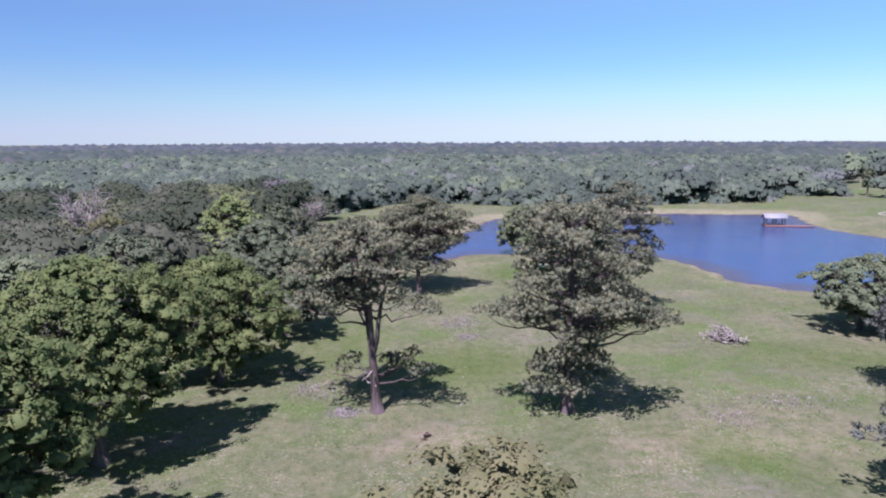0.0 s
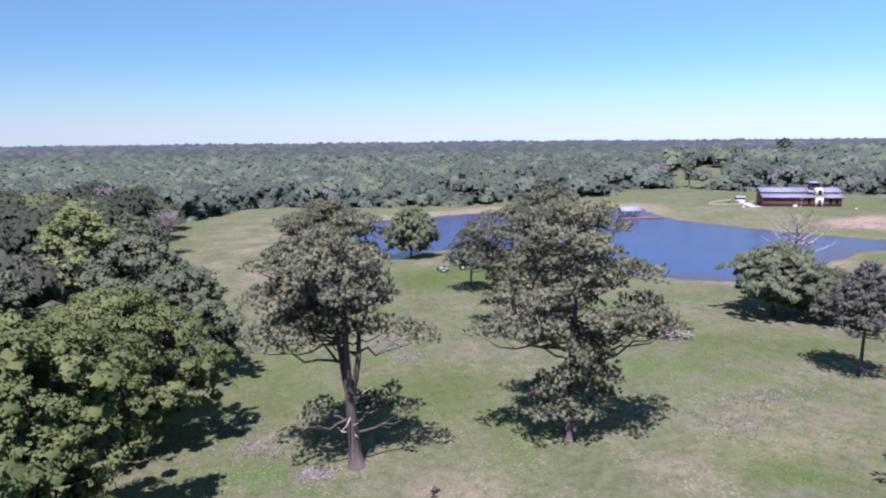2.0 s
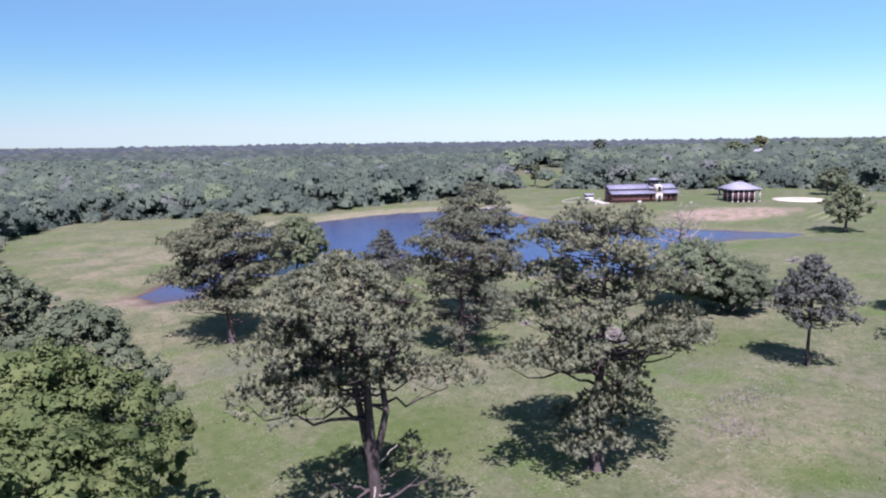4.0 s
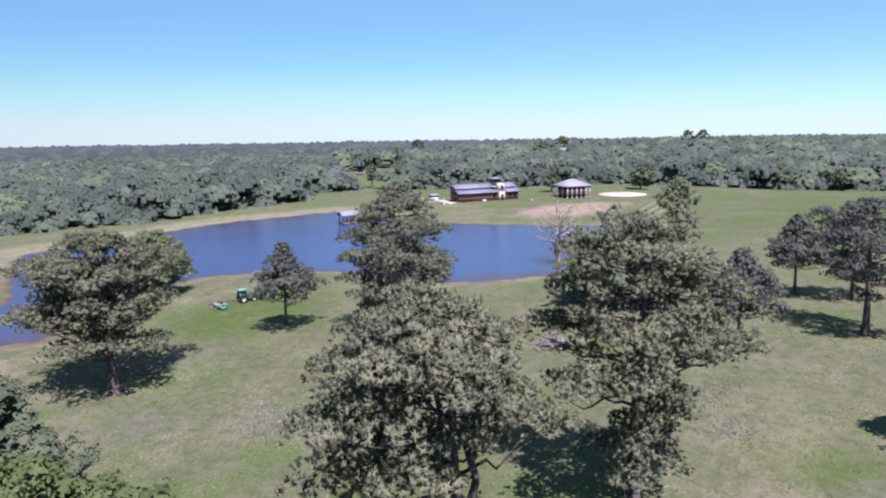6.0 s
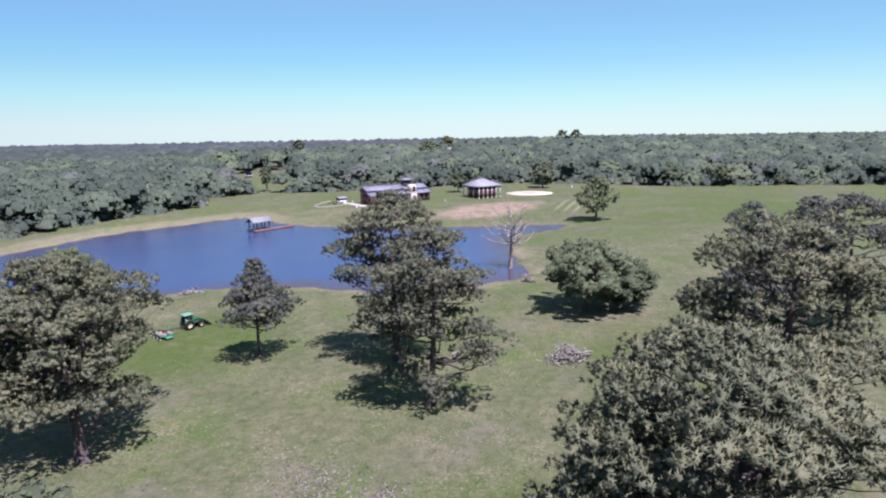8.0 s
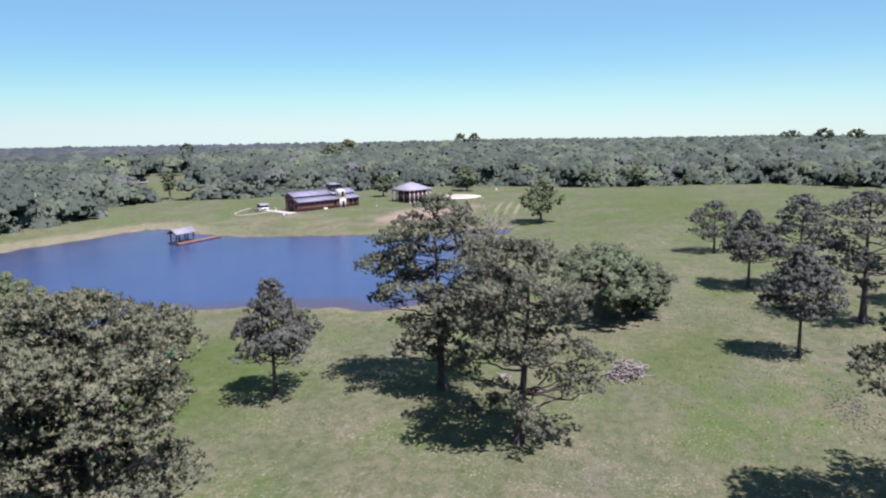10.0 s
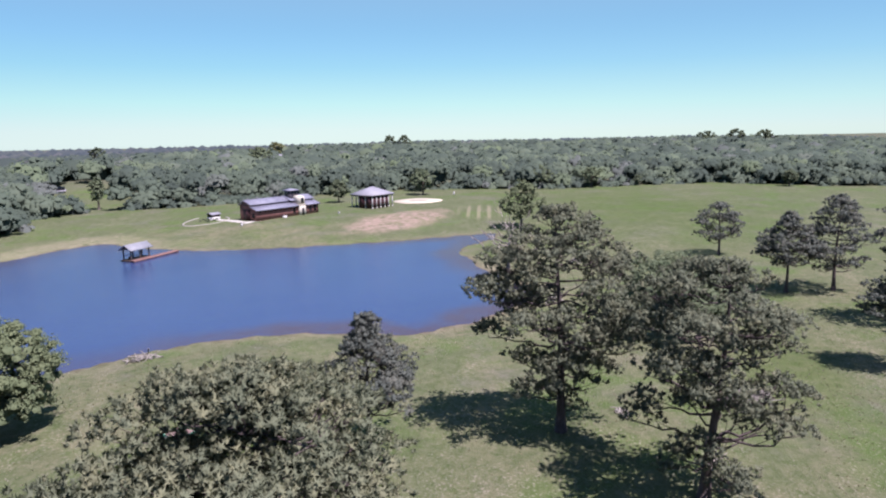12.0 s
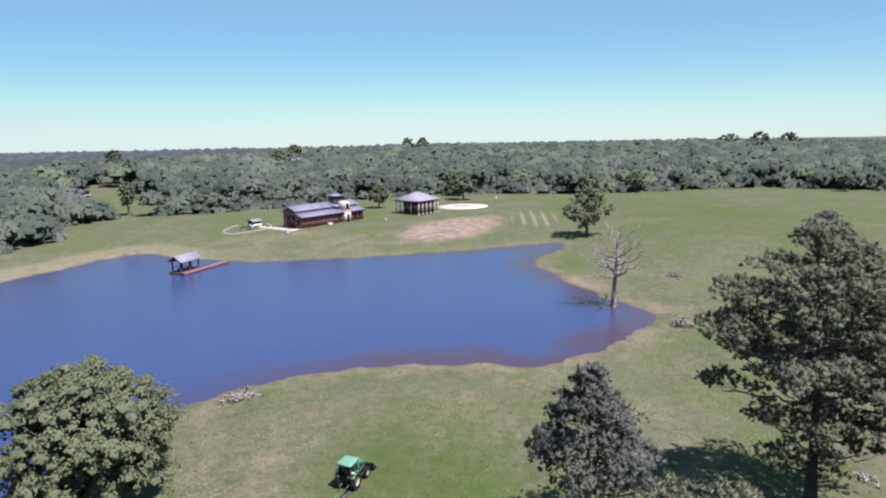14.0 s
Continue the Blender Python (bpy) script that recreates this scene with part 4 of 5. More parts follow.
oak(16.4, 134.2, 9.9, 4.6, 2.0, 61, "bright green young oak on the pond's bank", OAK_YOUNG, clumps=150, dense=2.6, size=0.105, shape="round", trunk_r=0.22)
oak(52.0, 78.2, 9.0, 5.8, 2.7, 64, "wide low live oak with grey-green leaves", OAK_MID, clumps=100, dense=2.4, size=0.125, shape="umbrella")
oak(56.2, 74.6, 6.4, 5.0, 1.4, 66, "low spreading oak with dark leaves", OAK_DARK, clumps=62, dense=4.0, size=0.115, shape="umbrella")
oak(137.5, 102.5, 11.0, 4.6, 3.2, 68, "lone oak on the slope above the pond", OAK_YOUNG, clumps=52, dense=1.9, size=0.15)
for i, (x, y, h, r, m, lab) in enumerate([
        (-25.5, 45.0, 15.4, 7.2, OAK_BRIGHT, "large oak in bright fresh leaf"), (-24.0, 29.5, 15.5, 6.8, OAK_BRIGHT, "large oak in bright fresh leaf at the wood's edge"),
        (-22.5, 62.0, 12.4, 6.2, OAK_BRIGHT, "broad oak in bright fresh leaf"), (-19.4, 77.0, 11.2, 6.0, OAK_DARK, "dark-leaved oak at the wood's edge"),
        (-26.0, 92.5, 12.2, 6.4, OAK_DARK, "dark-leaved oak beside the meadow"), (-36.0, 54.0, 14.0, 6.2, OAK_MID, "green oak inside the wood"),
        (-37.0, 74.0, 13.0, 6.0, OAK_DARK, "dark oak inside the wood"), (-36.5, 37.0, 15.0, 6.2, OAK_MID, "green oak inside the wood"),
        (-36.8, 112.0, 14.0, 6.2, OAK_LIME, "yellow-green tree in new leaf"), (-34.0, 133.0, 10.4, 5.0, OAK_DARK, "dark oak at the meadow's edge"),
        (1.3, 15.8, 15.8, 4.3, OAK_GREY, "tall tree with pale budding leaves"), (-48.0, 92.0, 12.6, 5.6, OAK_GREY, "grey budding tree in the wood")]):
    oak(x, y, h, r, h * (0.34 if i < 2 else 0.22), 80 + i, lab, m, clumps=int(54 + r * (13 if i < 3 else 5)), dense=(1.7 if i < 4 else 1.1) if y > 20 else 4.2, size=(0.13 if i < 4 else 0.19) if y > 20 else 0.085, group="oaks at the wood's edge" if x < -10 else "")


for i, (x, y, h, r, m, lab) in enumerate([
        (179.0, 166.0, 7.0, 3.2, OAK_DARK, "small oak behind the pavilion"), (206.0, 144.0, 8.5, 4.4, OAK_MID, "round oak beside the sand circle"),
        (236.0, 84.0, 8.0, 4.0, OAK_MID, "round oak at the field's far side"), (240.0, 12.0, 6.0, 2.6, OAK_DARK, "small dark tree at the field's far side"),
        (232.0, 104.0, 9.0, 5.0, OAK_MID, "broad oak at the field's far side"), (219.0, 148.0, 8.5, 4.0, OAK_DARK, "dark oak at the wood's edge"),
        (246.0, 66.0, 4.0, 1.8, OAK_DARK, "small bushy tree before the wood"), (155.5, 237.7, 10.0, 1.9, OAK_MID, "slender tree in the gap of the wood"),
        (505.0, 231.0, 15.0, 6.0, OAK_DARK, "tall dark tree on the wooded hill"), (512.0, 246.0, 14.5, 6.5, OAK_DARK, "tall dark tree on the wooded hill"),
        (345.0, 392.0, 16.0, 6.0, OAK_DARK, "tall dark tree on the far rise"), (362.0, 288.0, 10.5, 7.0, OAK_MID, "broad tree by the far farmhouse"),
        (395.0, 292.0, 13.0, 7.0, OAK_GREY, "pale tree by the far farmhouse"), (592.0, -45.0, 15.5, 9.0, OAK_DARK, "dark tree on the far ridge"),
        (598.0, -70.0, 14.5, 9.0, OAK_DARK, "dark tree on the far ridge"), (585.0, -20.0, 14.0, 9.0, OAK_DARK, "dark tree on the far ridge")]):
    oak(x, y, h, r, h * (0.34 if x < 300 else 0.24), 120 + i, lab, m, clumps=34, dense=1.7 if x < 300 else 0.4, size=0.22 if x < 300 else 0.7, limbs=5)


def rest(x, y):
    return Matrix.Translation((x, y, ground_z(x, y)))


def dead_tree():
    rng = np.random.default_rng(5)
    ob = thing("dead_tree", rest(75.4, 99.2), "bleached bare dead tree standing in the pond's edge", "tree")
    h = 12.6
    zs = np.linspace(-0.6, 1, 14)
    line = np.column_stack([0.16 * np.sin(zs * 5), 0.14 * np.cos(zs * 4), zs * h * 0.86])
    part("trunk", Geo().tube(line, np.interp(zs, [-0.6, 0, 0.08, 0.45, 0.7, 1], [0.56, 0.50, 0.35, 0.27, 0.13, 0.035]), 10), DEAD_WOOD, ob, smooth=True)
    for i in range(18):
        a = i * 2.39996 + rng.normal(0, 0.3)
        low = 1 - i / 17
        z0 = (0.36 + 0.32 * (1 - low)) * h
        k = (2.6 + 3.9 * low) * rng.uniform(0.8, 1.12)
        e = np.array([k * math.cos(a), k * math.sin(a), z0 + (1.6 + 2.6 * (1 - low)) * rng.uniform(0.7, 1.25)])
        p0 = np.array([np.interp(z0, line[:, 2], line[:, j]) for j in range(3)])
        arm = bend(rng, p0, e, -0.10 * k, 10, 0.07)
        r0 = 0.10 + 0.09 * low
        br = part("branch", Geo().tube(arm, np.linspace(r0, 0.03, 10), 7), DEAD_WOOD, ob, "bleached bare branch", smooth=True)
        g = Geo()
        for j in range(8):
            n = 2 + j
            s0 = arm[n]
            turn = a + (1 if j % 2 else -1) * rng.uniform(0.4, 1.0)
            m = rng.uniform(0.5, 1.7) * (1.1 - 0.05 * n)
            w = s0 + np.array([m * math.cos(turn), m * math.sin(turn), m * rng.uniform(0.2, 0.9)])
            mid = (s0 + w) / 2 + rng.normal(size=3) * 0.10 - (0, 0, 0.08)
            g.tube([s0, mid, w], [r0 * (0.62 - 0.04 * n), 0.035, 0.016], 5, False)
            if m > 0.9:
                g.tube([mid, mid + (w - mid) * 0.6 + rng.normal(size=3) * 0.22 + (0, 0, 0.25)], [0.03, 0.014], 4, False)
        part("twig", g, DEAD_WOOD, br)["kind"] = "stuff"
    return ob


dead_tree()


def bare_tree(x, y, h, r, seed, label):
    """A leafless broad tree with a haze of fine grey twigs."""
    rng = np.random.default_rng(seed)
    ob = thing("bare_tree", rest(x, y), label, "tree")
    part("trunk", Geo().tube([(0, 0, -0.3), (0.1, 0, h * 0.2), (0, 0.1, h * 0.42)], [0.32, 0.26, 0.2], 9), BRUSH_WOOD, ob, smooth=True)
    for i in range(16):
        a = i * 2.39996
        k = r * rng.uniform(0.35, 0.95)
        e = np.array([k * math.cos(a), k * math.sin(a), h * (0.98 - 0.3 * (k / r) ** 2) * rng.uniform(0.85, 1.0)])
        arm = bend(rng, (0, 0, h * rng.uniform(0.22, 0.42)), e, 0.06 * h, 8, 0.06)
        br = part("branch", Geo().tube(arm, np.linspace(0.16, 0.05, 8), 5), BRUSH_WOOD, ob)
        g = Geo()
        for _ in range(26):
            s = arm[rng.integers(2, 8)]
            w = s + rng.normal(size=3) * (0.8, 0.8, 0.5) + (0.2 * math.cos(a), 0.2 * math.sin(a), 0.7)
            g.tube([s, (s + w) / 2 + rng.normal(size=3) * 0.12, w], [0.06, 0.045, 0.03], 3, False)
        part("twig", g, BRUSH_WOOD, br)["kind"] = "stuff"
    return ob


bare_tree(-60.0, 108.0, 16.5, 6.2, 3, "bare grey tree among leafy neighbours")
bare_tree(-30.5, 151.0, 9.5, 3.4, 4, "small bare grey tree at the meadow's edge")


def brush_pile(x, y, a, b, h, n, seed, label, thick=(0.04, 0.11), turn=0.0, wood=None, name="brush_pile"):
    rng = np.random.default_rng(seed)
    ob = thing(name, rest(x, y) @ pose(0, 0, 0, 0, 0, turn), label, "brush pile")
    for i in range(n):
        q = rng.normal(size=2) * (a * 0.33, b * 0.33)
        fall = math.exp(-(q[0] / a) ** 2 * 3 - (q[1] / b) ** 2 * 3)
        z = rng.uniform(0.05, 1) * h * fall
        d = rng.normal(size=3) * (1.0, 0.6, 0.22)
        d /= np.linalg.norm(d)
        k = rng.uniform(0.5, 1.5) * a * 0.3
        c = np.array([q[0], q[1], z + 0.05])
        e0, e1 = c - d * k, c + d * k
        e0[2], e1[2] = max(0.04, e0[2]), max(0.04, e1[2])
        part("stick", Geo().tube(bend(rng, e0, e1, rng.normal(0, 0.08), 5, 0.06), np.linspace(rng.uniform(*thick), 0.025, 5), 5), wood or BRUSH_WOOD, ob)
    return ob


brush_pile(33.2, 73.9, 3.1, 1.9, 1.7, 90, 1, "heap of grey cut branches and logs on the grass", turn=-50)
brush_pile(65.2, 91.6, 1.7, 1.2, 1.5, 34, 2, "pale uprooted stump with tangled roots", (0.06, 0.14), 60, DEAD_WOOD, "stump")
brush_pile(-1.3, 49.2, 0.55, 0.45, 0.35, 16, 9, "small dark rotten stump with pale splinters", (0.05, 0.1), 15, POST_WOOD, "stump")
brush_pile(94.0, 88.8, 2.2, 1.3, 0.8, 34, 3, "low heap of brush in the field", turn=20)
brush_pile(35.4, 134.6, 2.4, 1.0, 0.5, 36, 4, "driftwood and reeds washed up on the bank", turn=-40)
brush_pile(29.2, 85.0, 1.2, 0.8, 0.4, 18, 6, "small dark scatter of sticks on the grass", turn=10)
brush_pile(70.5, 99.0, 2.2, 0.8, 0.3, 20, 7, "half-sunken drift branches at the water's edge", turn=30)


# ---- the barn ----
AXIS = -24.8


def gable_sheet(g, x0, x1, pts, thick=0.12):
    """A folded roof sheet: pts are (y, z) along the fold line."""
    n = len(pts)
    v = [(x, y, z + dz) for dz in (0, thick) for x in (x0, x1) for y, z in pts]
    f = []
    for i in range(n - 1):
        f += [(2 * n + i, 2 * n + i + 1, 3 * n + i + 1, 3 * n + i), (i, n + i, n + i + 1, i + 1)]
        f += [(i, i + 1, 2 * n + i + 1, 2 * n + i), (n + i, 3 * n + i, 3 * n + i + 1, n + i + 1)]
    f += [(0, 2 * n, 3 * n, n), (n - 1, 2 * n - 1, 4 * n - 1, 3 * n - 1)]
    g.add(v, f)
    for k in range(int((x1 - x0) / 0.6) + 1):
        x = x0 + k * 0.6
        for (ya, za), (yb, zb) in zip(pts, pts[1:]):
            w = [(x + dx, y, z + thick + dz) for y, z in ((ya, za), (yb, zb)) for dx, dz in ((0, 0), (0.05, 0), (0.05, 0.05), (0, 0.05))]
            g.add(w, [(0, 4, 5, 1), (1, 5, 6, 2), (2, 6, 7, 3), (3, 7, 4, 0)])
    return g


def prism(g, x0, x1, pts):
    """A solid with the outline pts (y, z), from x0 to x1."""
    n = len(pts)
    v = [(x, y, z) for x in (x0, x1) for y, z in pts]
    g.add(v, [(i, (i + 1) % n, n + (i + 1) % n, n + i) for i in range(n)])
    mid = [(x, sum(p[0] for p in pts) / n, sum(p[1] for p in pts) / n) for x in (x0, x1)]
    base = g.count
    g.add(mid, np.zeros((0, 3), int))
    g.f.append(np.array([(base - 2 * n + (i + 1) % n, base - 2 * n + i, base) for i in range(n)]))
    g.f.append(np.array([(base - n + i, base - n + (i + 1) % n, base + 1) for i in range(n)]))
    return g


def arch_plate(g, x0, x1, y0, y1, z0, z1, n=10):
    """An upright plate with a round head, from y0 to y1 in thickness."""
    r = (x1 - x0) / 2
    out = [(x0, z0), (x1, z0)] + [(x0 + r + r * math.cos(a), z1 - r + r * math.sin(a)) for a in np.linspace(0, math.pi, n)]
    m = len(out)
    v = [(x, y, z) for y in (y0, y1) for x, z in out] + [((x0 + x1) / 2, y0, (z0 + z1) / 2), ((x0 + x1) / 2, y1, (z0 + z1) / 2)]
    base = g.count
    g.add(v, [(i, m + i, m + (i + 1) % m, (i + 1) % m) for i in range(m)])
    g.f.append(np.array([(base + i, base + (i + 1) % m, base + 2 * m) for i in range(m)]))
    g.f.append(np.array([(base + m + (i + 1) % m, base + m + i, base + 2 * m + 1) for i in range(m)]))
    return g


def window(parent, x, z, w, h, y=-0.02, name="window", face="front"):
    """A framed dark window in the front wall (or, face 'end', in the gable wall)."""
    m = Matrix.Identity(4) if face == "front" else pose(0, 0, 0, 0, 0, -90)

    def bx(g, *c):
        return g.box(*c, m=m)
    g = Geo()
    for c in ((x - w / 2, y - 0.06, z, x - w / 2 + 0.09, y + 0.05, z + h), (x + w / 2 - 0.09, y - 0.06, z, x + w / 2, y + 0.05, z + h),
              (x - w / 2, y - 0.062, z + h - 0.09, x + w / 2, y + 0.05, z + h), (x - w / 2 - 0.06, y - 0.1, z - 0.06, x + w / 2 + 0.06, y + 0.05, z + 0.05)):
        bx(g, *c)
    fr = part(name, g, DARK_TRIM, parent)
    part("pane", bx(Geo(), x - w / 2 + 0.09, y - 0.012, z + 0.05, x + w / 2 - 0.09, y + 0.04, z + h - 0.09), GLASS_DARK, fr)
    return fr


def barn():
    L, D, u = 21.6, 7.0, 0.65
    z0 = 1.55
    ob = thing("barn", pose(132.8, 171.4, z0, 0, 0, AXIS), "red-brown barn with pale metal roofs and a square tower", "barn")
    part("foundation", Geo().box(-0.04, -0.04, -1.2, L + 0.04, D + 0.04, 0.118), CONCRETE, ob)
    part("wall", prism(Geo(), 0, L, [(0, 0.12), (0, 2.3 + u), (2.3, 3.18 + u), (2.3, 3.62 + u), (4.8, 4.6 + u), (D, 3.3 + u), (D, 0.12)]), RED_WALL, ob, "red-brown clad walls")
    up = [(1.9, 3.62 + u), (4.8, 4.76 + u), (D + 0.4, 3.35 + u)]
    part("roof", gable_sheet(Geo(), -0.5, 12.6, up), ROOF_METAL, ob, "pale standing-seam upper roof")
    part("roof", gable_sheet(Geo(), 16.9, L + 0.5, up), ROOF_METAL, ob, "pale standing-seam upper roof")
    part("roof", gable_sheet(Geo(), 12.65, 16.85, [(1.2, 3.66 + u), (4.8, 4.9 + u), (D + 0.4, 3.5 + u)]), ROOF_METAL, ob, "raised middle bay of the roof")
    part("ridge_cap", Geo().box(-0.5, 4.66, 4.86 + u, 12.6, 4.94, 4.93 + u), ROOF_METAL, ob)
    for x0, x1 in ((-0.5, 14.15), (16.35, L + 0.5)):
        part("lower_roof", gable_sheet(Geo(), x0, x1, [(-0.55, 2.2 + u), (2.3, 3.22 + u)]), ROOF_METAL, ob, "pale lean-to roof along the front")
        part("fascia", Geo().box(x0, -0.62, 2.08 + u, x1, -0.56, 2.30 + u), DARK_TRIM, ob)
    part("fascia", Geo().box(-0.58, 1.8, 3.5 + u, -0.51, 4.8, 3.72 + u), DARK_TRIM, ob)
    cl = part("clerestory", Geo().box(0.1, 2.15, 3.2 + u, L - 0.1, 2.29, 3.6 + u), DARK_TRIM, ob, "dark strip of windows between the roofs")
    for k in range(9):
        x = 0.7 + k * 1.45
        part("pane", Geo().box(x, 2.11, 3.28 + u, x + 1.1, 2.148, 3.54 + u), GLASS_DARK, cl)
    for k in range(8):
        x = 0.9 + k * 1.75
        part("bracket", Geo().box(x, -0.5, 1.85 + u, x + 0.14, 0.0, 2.05 + u).box(x, -0.12, 1.55 + u, x + 0.14, 0.0, 1.86 + u), DARK_TRIM, ob)
    tw = part("tower", Geo().box(13.7, 2.4, 3.2 + u, 16.2, 5.0, 6.35 + u), plain_mat("tower cladding", (0.058, 0.055, 0.066), (0.094, 0.086, 0.098), 5.0), ob, "dark-clad square tower")
    g = Geo()
    g.add([(13.2, 1.9, 6.52 + u), (16.7, 1.9, 6.52 + u), (16.7, 5.5, 6.52 + u), (13.2, 5.5, 6.52 + u), (14.95, 3.7, 6.95 + u), (13.2, 1.9, 6.38 + u), (16.7, 1.9, 6.38 + u), (16.7, 5.5, 6.38 + u), (13.2, 5.5, 6.38 + u)],
          np.zeros((0, 3), int))
    g.f += [np.array([(0, 1, 4), (1, 2, 4), (2, 3, 4), (3, 0, 4)]), np.array([(5, 6, 1, 0), (6, 7, 2, 1), (7, 8, 3, 2), (8, 5, 0, 3), (8, 7, 6, 5)])]
    part("tower_roof", g, ROOF_METAL, tw, "pale hipped tower roof")
    for x in (14.05, 15.05):
        part("louvre", Geo().box(x, 2.34, 5.2 + u, x + 0.75, 2.44, 6.1 + u), GLASS_DARK, tw)
    part("louvre", Geo().box(13.62, 3.0, 5.2 + u, 13.72, 4.4, 6.1 + u), GLASS_DARK, tw)
    pt = part("portal", arch_plate(Geo().box(14.2, -0.75, 0.0, 16.3, 0.6, 3.1), 14.3, 16.2, -0.55, 2.3, 3.1, 5.7), CREAM, ob, "cream stucco entrance with a round head")
    part("door", Geo().box(14.8, -0.80, 0.1, 15.7, -0.74, 2.3), DARK_TRIM, pt, "dark entrance door")
    part("window", arch_plate(Geo(), 14.75, 15.75, -0.62, -0.54, 3.45, 5.2), GLASS_DARK, pt, "dark round-headed window")
    part("cornice", Geo().box(14.1, -0.85, 3.1, 16.4, 0.62, 3.24), CREAM, pt)
    for x in (12.7, 18.6, 20.3):
        window(ob, x, 1.1, 0.7, 1.4)
    gd = part("gable_door", Geo().box(-0.09, 2.6, 0.12, 0.0, 5.6, 2.95), DARK_RED, ob, "wide dark sliding door in the gable end")
    part("door_rail", Geo().box(-0.16, 2.0, 3.0, -0.09, 6.6, 3.12), DARK_TRIM, gd)
    window(ob, -1.4, 1.0, 0.9, 1.1, face="end")
    part("downpipe", Geo().box(L - 0.14, -0.11, 0.1, L - 0.04, -0.01, 2.45 + u), DARK_TRIM, ob)
    for x, y in ((4.4, 5.2), (1.4, 5.3)):
        part("roof_vent", Geo().cyl(x, y, 4.4 + u, 5.1 + u, 0.22, 10).cyl(x, y, 5.1 + u, 5.3 + u, 0.36, 10, 0.1), STEEL, ob, "small metal roof vent")
    return ob


barn()


def air_unit():
    ob = thing("air_conditioner", pose(132.8, 171.4, 1.55, 0, 0, AXIS) @ pose(8.6, -0.75, -0.08), "small white outdoor air unit by the barn wall", "air unit")
    part("case", Geo().box(-0.5, -0.4, 0.0, 0.5, 0.4, 0.85), WHITE_PAINT, ob)
    part("grille", Geo().cyl(0, 0, 0.85, 0.89, 0.32, 14), DARK_TRIM, ob)


air_unit()


def apron():
    g = Geo()
    for i in range(2):
        for j in range(5):
            g.box(-3.3 + i * 1.6, 0.4 + j * 2.8, -1.1, -1.74 + i * 1.6, 3.16 + j * 2.8, 0.09)
    ob = part("concrete_apron", g, CONCRETE)
    ob.matrix_world = Matrix.Scale(S, 4) @ pose(132.8, 171.4, 1.55, 0, 0, AXIS)
    tagged(ob, "pale concrete slab beside the barn", "pavement", kind="structure")


apron()


def shed():
    ob = thing("shed", pose(132.8, 171.4, 1.55, 0, 0, AXIS) @ pose(-2.4, 15.6, -0.3), "little shed with white walls and a grey roof", "shed")
    part("wall", Geo().box(-1.3, -1.1, -0.6, 1.3, 1.1, 1.05), WHITE_PAINT, ob)
    part("upper_wall", prism(Geo(), -1.25, 1.25, [(-1.05, 1.06), (-1.05, 1.75), (0, 2.1), (1.05, 1.75), (1.05, 1.06)]), POST_WOOD, ob, "dark open upper part")
    part("roof", gable_sheet(Geo(), -1.6, 1.6, [(-1.4, 1.68), (0, 2.16), (1.4, 1.68)], 0.08), ROOF_GREY, ob)


shed()


def garden_ring():
    rng = np.random.default_rng(4)
    ob = thing("garden_edging", Matrix.Translation((134.6, 187.2, 0)), "curved pale stone edging of a round garden bed", "edging")
    for i in range(34):
        a = 1.1 + i * 0.142
        r = 6.0 + 0.25 * math.sin(a * 3)
        x, y = r * math.cos(a) * 1.15, r * math.sin(a) * 0.9
        z = ground_z(134.6 + x, 187.2 + y)
        st = part("stone", Geo().box(-0.46, -0.15, -0.2, 0.46, 0.15, rng.uniform(0.10, 0.2)), STONE, ob)
        st.matrix_local = pose(x, y, z, 0, 0, math.degrees(a) + 90 + rng.normal(0, 5))
    for i in range(9):
        a = rng.uniform(0, 6.28)
        r = rng.uniform(0.5, 4.2)
        x, y = r * math.cos(a), r * math.sin(a) * 0.8
        g = Geo()
        n = 60
        d = unit_rows(rng, n)
        d[:, 2] = np.abs(d[:, 2])
        leaves(g, rng, d * rng.uniform(0.2, 0.5) + (0, 0, 0.15), d, 0.14)
        sh = part("shrub", g, OAK_DARK, ob)
        sh.matrix_local = pose(x, y, ground_z(134.6 + x, 187.2 + y))


garden_ring()


def white_marker(x, y, h=0.9):
    ob = thing("utility_box", rest(x, y), "small pale utility box in the grass", "utility box")
    part("case", Geo().box(-0.3, -0.22, -0.1, 0.3, 0.22, h * 0.8), WHITE_PAINT, ob)
    part("lid", Geo().box(-0.34, -0.26, h * 0.8, 0.34, 0.26, h * 0.9), CONCRETE, ob)


white_marker(126.8, 172.6)
white_marker(206.2, 132.6, 1.3)
white_marker(150.0, 155.2, 0.6)


